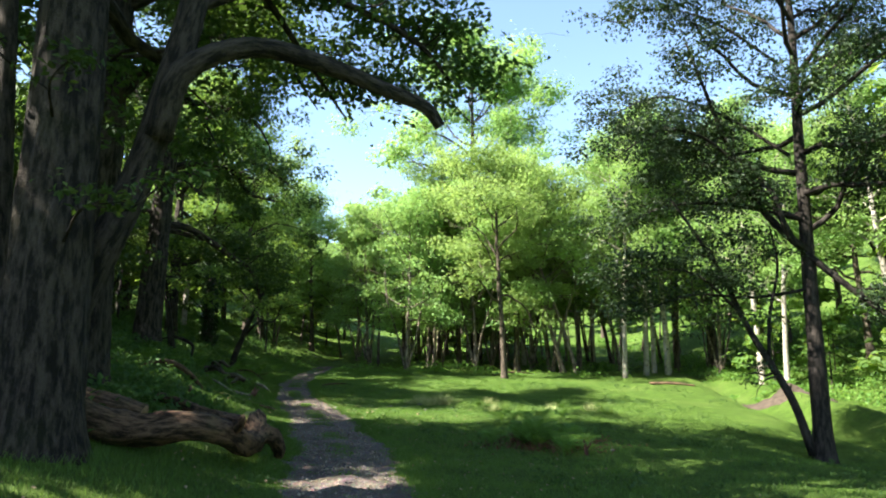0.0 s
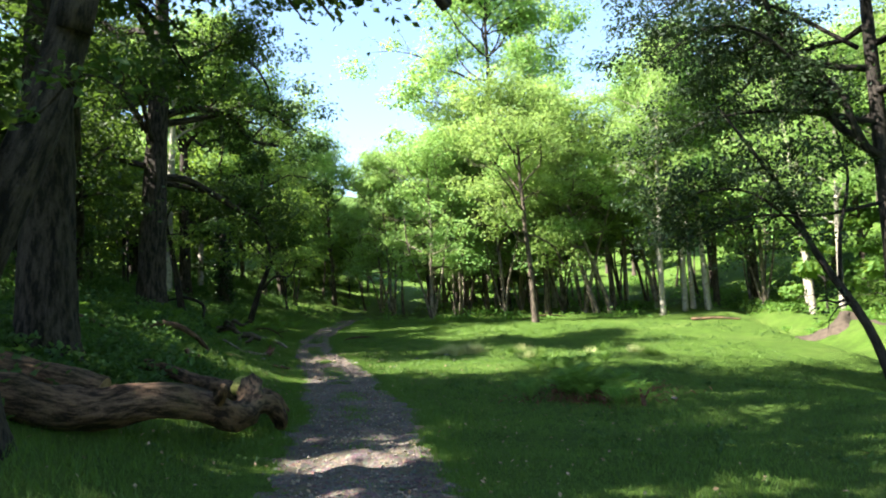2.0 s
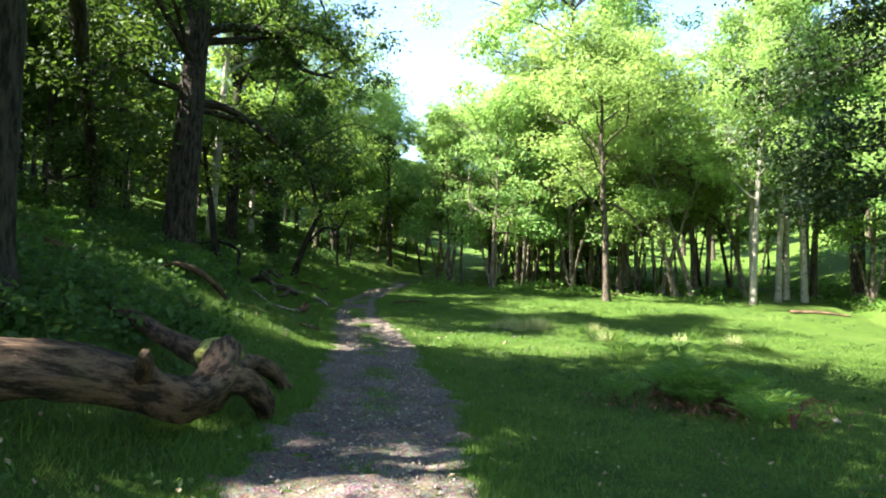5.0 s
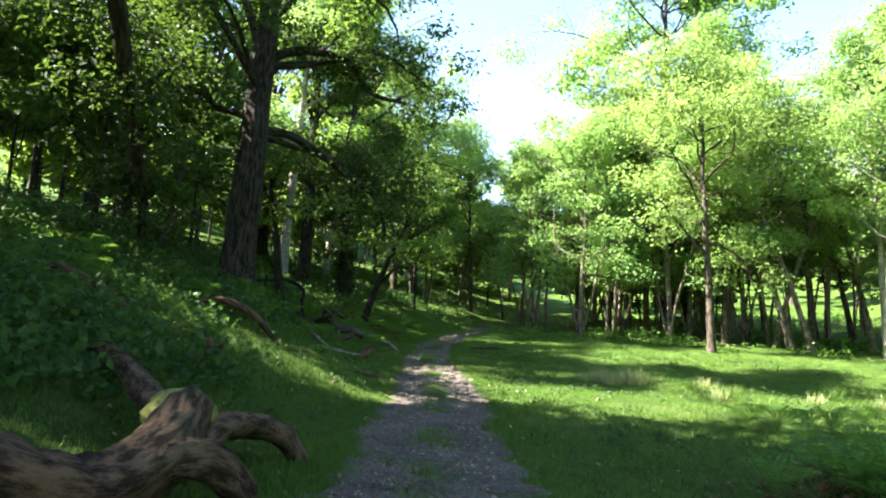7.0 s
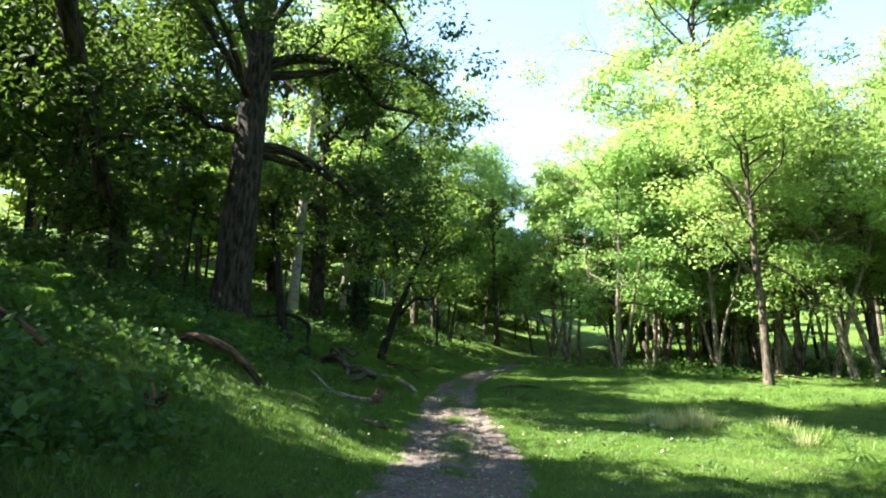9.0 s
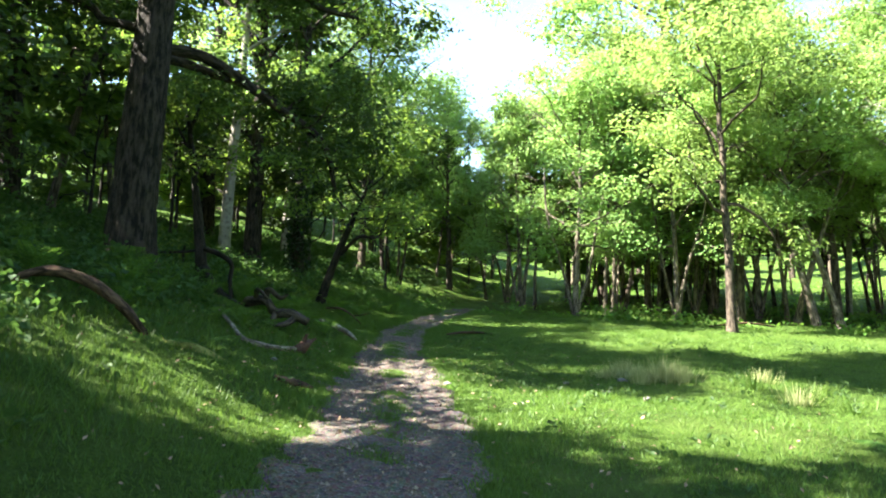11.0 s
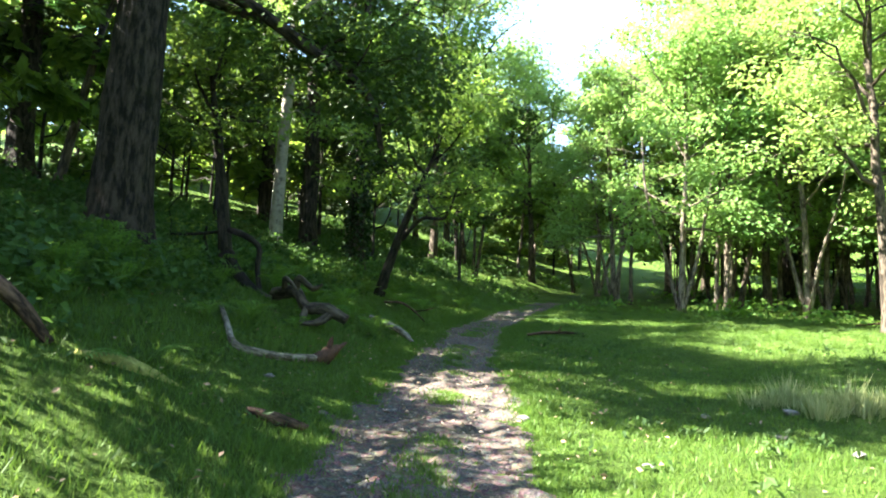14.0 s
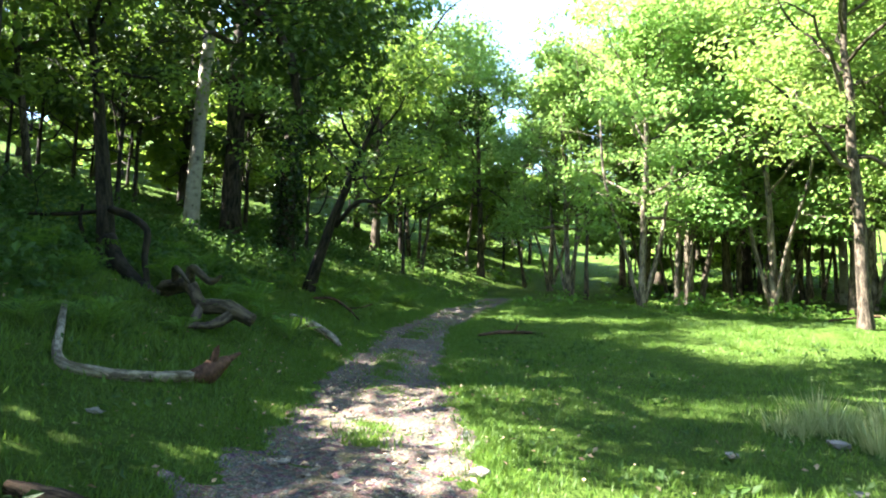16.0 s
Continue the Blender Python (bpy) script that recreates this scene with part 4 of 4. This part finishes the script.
def build_undergrowth():
    rng = np.random.default_rng(71)
    n = 900
    x, y = rng.normal(2.35, 0.7, n), rng.normal(15.9, 0.55, n)
    v, q = leaves_at(np.stack([x, y, ground(x, y) + rng.uniform(0.02, 0.16, n)], axis=1), 0.15, rng, 0.5, 0.16)
    tagged(part("dead_bracken", mesh_of("dead_bracken", v, [q]), DEAD_FERN), "dry reddish-brown bracken under the green ferns", "dead bracken", kind="stuff")
    n = 4600
    y = rng.uniform(7, 58, n)
    x = path_x(y) - 3.6 - np.abs(rng.normal(size=n)) * 5.5
    keep = np.sin(x * 0.9 + 1) * np.sin(y * 0.7) + rng.normal(size=n) * 0.5 - np.exp(-((x - path_x(y) + 3.6) / 1.6) ** 2) * 1.2 > -0.45
    x, y = np.append(x[keep], rng.uniform(-9.2, -5.3, 300)), np.append(y[keep], rng.uniform(12.2, 17.2, 300))
    per = 20
    hgt = rng.uniform(0.15, 0.65, len(x))
    cx, cy, ch = np.repeat(x, per), np.repeat(y, per), np.repeat(hgt, per)
    px, py = cx + rng.normal(size=len(cx)) * 0.2, cy + rng.normal(size=len(cx)) * 0.2
    c = np.stack([px, py, ground(px, py) + ch * rng.uniform(0.15, 1.0, len(cx))], axis=1)
    v, q = leaves_at(c, 0.13, rng, 0.9, 0.7)
    tagged(part("undergrowth", mesh_of("undergrowth", v, [q]), HERB_LEAF), "low leafy brambles and nettles on the bank", "undergrowth", kind="stuff")
    n = 2600
    y, x = rng.uniform(14, 60, n), rng.uniform(17.2, 34, n)
    per = 10
    cx, cy = np.repeat(x, per), np.repeat(y, per)
    px, py = cx + rng.normal(size=len(cx)) * 0.3, cy + rng.normal(size=len(cx)) * 0.3
    c = np.stack([px, py, ground(px, py) + rng.uniform(0.05, 0.4, len(cx))], axis=1)
    v, q = leaves_at(c, 0.17, rng, 0.9, 0.7)
    n = 1300
    y, x = rng.uniform(43, 74, n), rng.uniform(-13, 24, n)
    keep = (np.sin(x * 0.7 + 1) + np.sin(y * 0.6 + x * 0.2) + rng.normal(size=n) * 0.6 > 0.1) & (np.abs(x - path_x(y)) > 1.5)
    x, y = x[keep], y[keep]
    hgt = np.repeat(rng.uniform(0.15, 0.6, len(x)), 16)
    px, py = np.repeat(x, 16) + rng.normal(size=len(hgt)) * 0.4, np.repeat(y, 16) + rng.normal(size=len(hgt)) * 0.4
    low = leaves_at(np.stack([px, py, ground(px, py) + hgt * rng.uniform(0.1, 1.0, len(hgt))], axis=1), 0.19, rng, 0.9, 0.7)
    tagged(part("undergrowth", mesh_of("undergrowth", low[0], [low[1]]), FERN_LEAF), "brambles and low bushes between the far trunks", "undergrowth", kind="stuff")
    tagged(part("undergrowth", mesh_of("undergrowth", v, [q]), FERN_LEAF), "bright low plants on the sunny slope", "undergrowth", kind="stuff")


def build_lawn_weeds():
    """Docks, thistles and clover that stand in the short grass."""
    rng = np.random.default_rng(77)
    n = 1500
    y, x = rng.uniform(8, 44, n), rng.uniform(-9, 14, n)
    keep = (np.abs(x - path_x(y)) > 1.3) & (np.sin(x * 1.1 + y * 0.4) + np.sin(y * 0.8 - x * 0.3) + rng.normal(size=n) * 0.7 > 0.35)
    x, y = x[keep], y[keep]
    per = 14
    hgt, wid = np.repeat(rng.uniform(0.06, 0.2, len(x)), per), np.repeat(rng.uniform(0.05, 0.16, len(x)), per)
    px, py = np.repeat(x, per) + rng.normal(size=len(hgt)) * wid, np.repeat(y, per) + rng.normal(size=len(hgt)) * wid
    c = np.stack([px, py, ground(px, py) + hgt * rng.uniform(0.3, 1.0, len(hgt))], axis=1)
    v, q = leaves_at(c, 0.085, rng, 0.7, 0.5)
    tagged(part("lawn_weeds", mesh_of("lawn_weeds", v, [q]), HERB_LEAF), "low dark-green weeds scattered through the lawn", "weeds", kind="stuff")


def blades(x, y, tall, wide, rng, lean=0.45, lift=-0.01):
    """One bent blade of grass at each place."""
    n = len(x)
    a = rng.uniform(0, 6.28, n)
    base = np.stack([x, y, ground(x, y) + lift], axis=1)
    side = np.stack([np.cos(a), np.sin(a), np.zeros(n)], axis=1) * (wide / 2)[:, None]
    b = rng.uniform(0, 6.28, n)
    lay = lean * rng.uniform(0.2, 1.3, n) * tall
    tip = base + np.stack([np.cos(b) * lay, np.sin(b) * lay, tall], axis=1)
    v = np.stack([base - side, base + side, tip], axis=1).reshape(-1, 3)
    return v, np.arange(3 * n).reshape(n, 3)


def build_grass():
    rng = np.random.default_rng(81)
    n = 400000
    y = 4 + 42 * rng.uniform(size=n) ** 1.25
    x = path_x(y) + np.where(rng.uniform(size=n) < 0.5, rng.normal(size=n) * 3.5, rng.uniform(-8, 16, n))
    m = 70000
    y[:m] = 4 + 36 * rng.uniform(size=m) ** 1.1
    x[:m] = path_x(y[:m]) + rng.choice([-1, 1], m) * (PATH_HALF + rng.normal(size=m) * 0.25)
    y[m:m + 32000] = 9 + 26 * rng.uniform(size=32000)
    x[m:m + 32000] = path_x(y[m:m + 32000]) + rng.normal(size=32000) * 0.2
    off = x - path_x(y)
    edge = np.where(off < 0, path_edge(y, 1.0), path_edge(y, 4.0))
    inside = np.abs(off) < edge - 0.3 * rng.uniform(size=n) ** 2
    middle = np.exp(-(off / 0.22) ** 2) * np.interp(y, (8, 14, 20), (0.05, 0.4, 0.9)) * (np.sin(y * 2.3) + np.sin(y * 0.9 + 1) > -0.3)
    keep = ~inside | (rng.uniform(size=n) < middle)
    x, y, off, ins = x[keep], y[keep], off[keep], inside[keep]
    patch = 0.5 + 0.5 * np.sin(1.3 * x + 0.8 * y) * np.sin(1.1 * y - 0.7 * x + 2)
    tall = (0.035 + 0.07 * patch * rng.uniform(0.4, 1.2, len(x))) * np.where(ins, 0.8, 1.0)
    tall = tall * np.interp(off, (-6, -3, -1), (2.0, 1.5, 1.0))
    wide = np.interp(y, (4, 12, 46), (0.010, 0.012, 0.024)) * rng.uniform(0.7, 1.3, len(x))
    v, t = blades(x, y, tall, wide, rng, 0.7, np.where(ins, 0.03, -0.01))
    tagged(part("grass", mesh_of("grass", v, [t]), GRASS_BLADE), "short green grass of the woodland lawn", "grass", kind="stuff")
    # rushes and pale tussocks
    spots = [(rng.normal(-0.5, 0.45), rng.normal(27.15, 0.3)) for k in range(15)] + [(x, 26.8 - 0.12 * x + rng.normal() * 0.9) for x in rng.uniform(0.3, 6.5, 15)]
    spots += [(rng.uniform(-2.5, 3.0), rng.uniform(33, 39)) for k in range(22)]
    for k, (cx, cy) in enumerate(spots):
        m = 110 if cy > 32 else 95
        r = np.abs(rng.normal(size=m)) * 0.17
        a = rng.uniform(0, 6.28, m)
        size = rng.uniform(0.2, 0.42) if cy < 32 else rng.uniform(0.15, 0.3)
        bx, by = r * np.cos(a), r * np.sin(a)
        tall = size * rng.uniform(0.4, 1.15, m)
        base = np.stack([bx, by, np.full(m, -0.03)], axis=1)
        side = np.stack([-np.sin(a), np.cos(a), np.zeros(m)], axis=1) * (0.011 if cy < 32 else 0.006)
        out = np.stack([np.cos(a), np.sin(a), np.zeros(m)], axis=1) * (tall * rng.uniform(0.1, 0.9, m))[:, None] + rng.normal(size=(m, 3)) * 0.04
        tip = base + out + np.stack([np.zeros(m), np.zeros(m), tall], axis=1)
        v = np.stack([base - side, base + side, tip], axis=1).reshape(-1, 3)
        pale = cy < 32 and (k < 15 or k % 3 == 0)
        ob = part("grass_tussock", mesh_of("grass_tussock", v, [np.arange(3 * m).reshape(m, 3)]), STRAW_BLADE if pale else GRASS_BLADE)
        ob.matrix_basis = pose(cx, cy, gz(cx, cy))
        tagged(ob, "pale straw-coloured grass tussock" if pale else "long green grass tussock on the lawn", "grass tussock", "grass tussocks", "stuff")


def pebble_mesh(seed):
    rng = np.random.default_rng(seed)
    bm = bmesh.new()
    bmesh.ops.create_icosphere(bm, subdivisions=1, radius=1.0)
    for v in bm.verts:
        v.co *= rng.uniform(0.75, 1.2)
        v.co.z *= 0.5
    me = bpy.data.meshes.new("pebble")
    bm.to_mesh(me)
    bm.free()
    me.materials.append(STONE)
    return me


def build_stones():
    rng = np.random.default_rng(91)
    shapes = [pebble_mesh(k) for k in range(5)]
    for x, y, s in ((-3.75, 24.5, 0.11), (-4.6, 24.0, 0.10), (-5.2, 24.3, 0.08), (-0.9, 26.7, 0.13), (-1.9, 26.0, 0.09), (-1.2, 25.1, 0.08), (-0.6, 24.6, 0.10), (-2.4, 23.2, 0.07), (-6.6, 24.0, 0.08),
                    (-5.0, 25.1, 0.06), (3.6, 15.1, 0.08), (-4.2, 22.1, 0.06), (-3.4, 20.6, 0.05), (-4.9, 26.6, 0.06)):
        ob = new("stone", shapes[int(rng.integers(5))])
        ob.matrix_basis = Matrix.LocRotScale((x, y, gz(x, y) + 0.03), Euler((0, 0, rng.uniform(0, 6))), (s, s * rng.uniform(0.6, 0.9), s * 0.7))
        tagged(ob, "pale grey stone half sunk in the ground", "stone", "stones beside the path")
    n = 2600
    y = 4 + 34 * rng.uniform(size=n) ** 1.2
    off = rng.normal(size=n) * 0.45
    ok = np.abs(off) < 0.75
    x, y = path_x(y[ok]) + off[ok], y[ok]
    base = np.array([(1, 0, 0), (0, 1, 0), (-1, 0, 0), (0, -1, 0), (0, 0, 0.8), (0, 0, -0.8)], dtype=float)
    tri = np.array([(0, 1, 4), (1, 2, 4), (2, 3, 4), (3, 0, 4), (1, 0, 5), (2, 1, 5), (3, 2, 5), (0, 3, 5)])
    s = rng.uniform(0.008, 0.028, len(x))
    v = base[None] * rng.uniform(0.6, 1.3, (len(x), 6, 1)) * s[:, None, None] + np.stack([x, y, ground(x, y) + 0.04], axis=1)[:, None, :]
    t = (tri[None] + 6 * np.arange(len(x))[:, None, None]).reshape(-1, 3)
    tagged(part("gravel", mesh_of("gravel", v.reshape(-1, 3), [t]), GRIT), "loose grey gravel on the dirt path", "gravel", kind="stuff")
    n = 1500
    y = rng.uniform(5, 32, n)
    x = path_x(y) + rng.normal(size=n) * 3.0
    v, q = leaves_at(np.stack([x, y, ground(x, y) + 0.06], axis=1), 0.055, rng, 1.6, 0.6)
    tagged(part("leaf_litter", mesh_of("leaf_litter", v, [q]), LITTER), "dry brown leaves scattered on the ground", "leaf litter", kind="stuff")


build_ground()
build_path()
build_trees()
build_fallen_wood()
build_ferns()
build_undergrowth()
build_lawn_weeds()
build_grass()
build_stones()
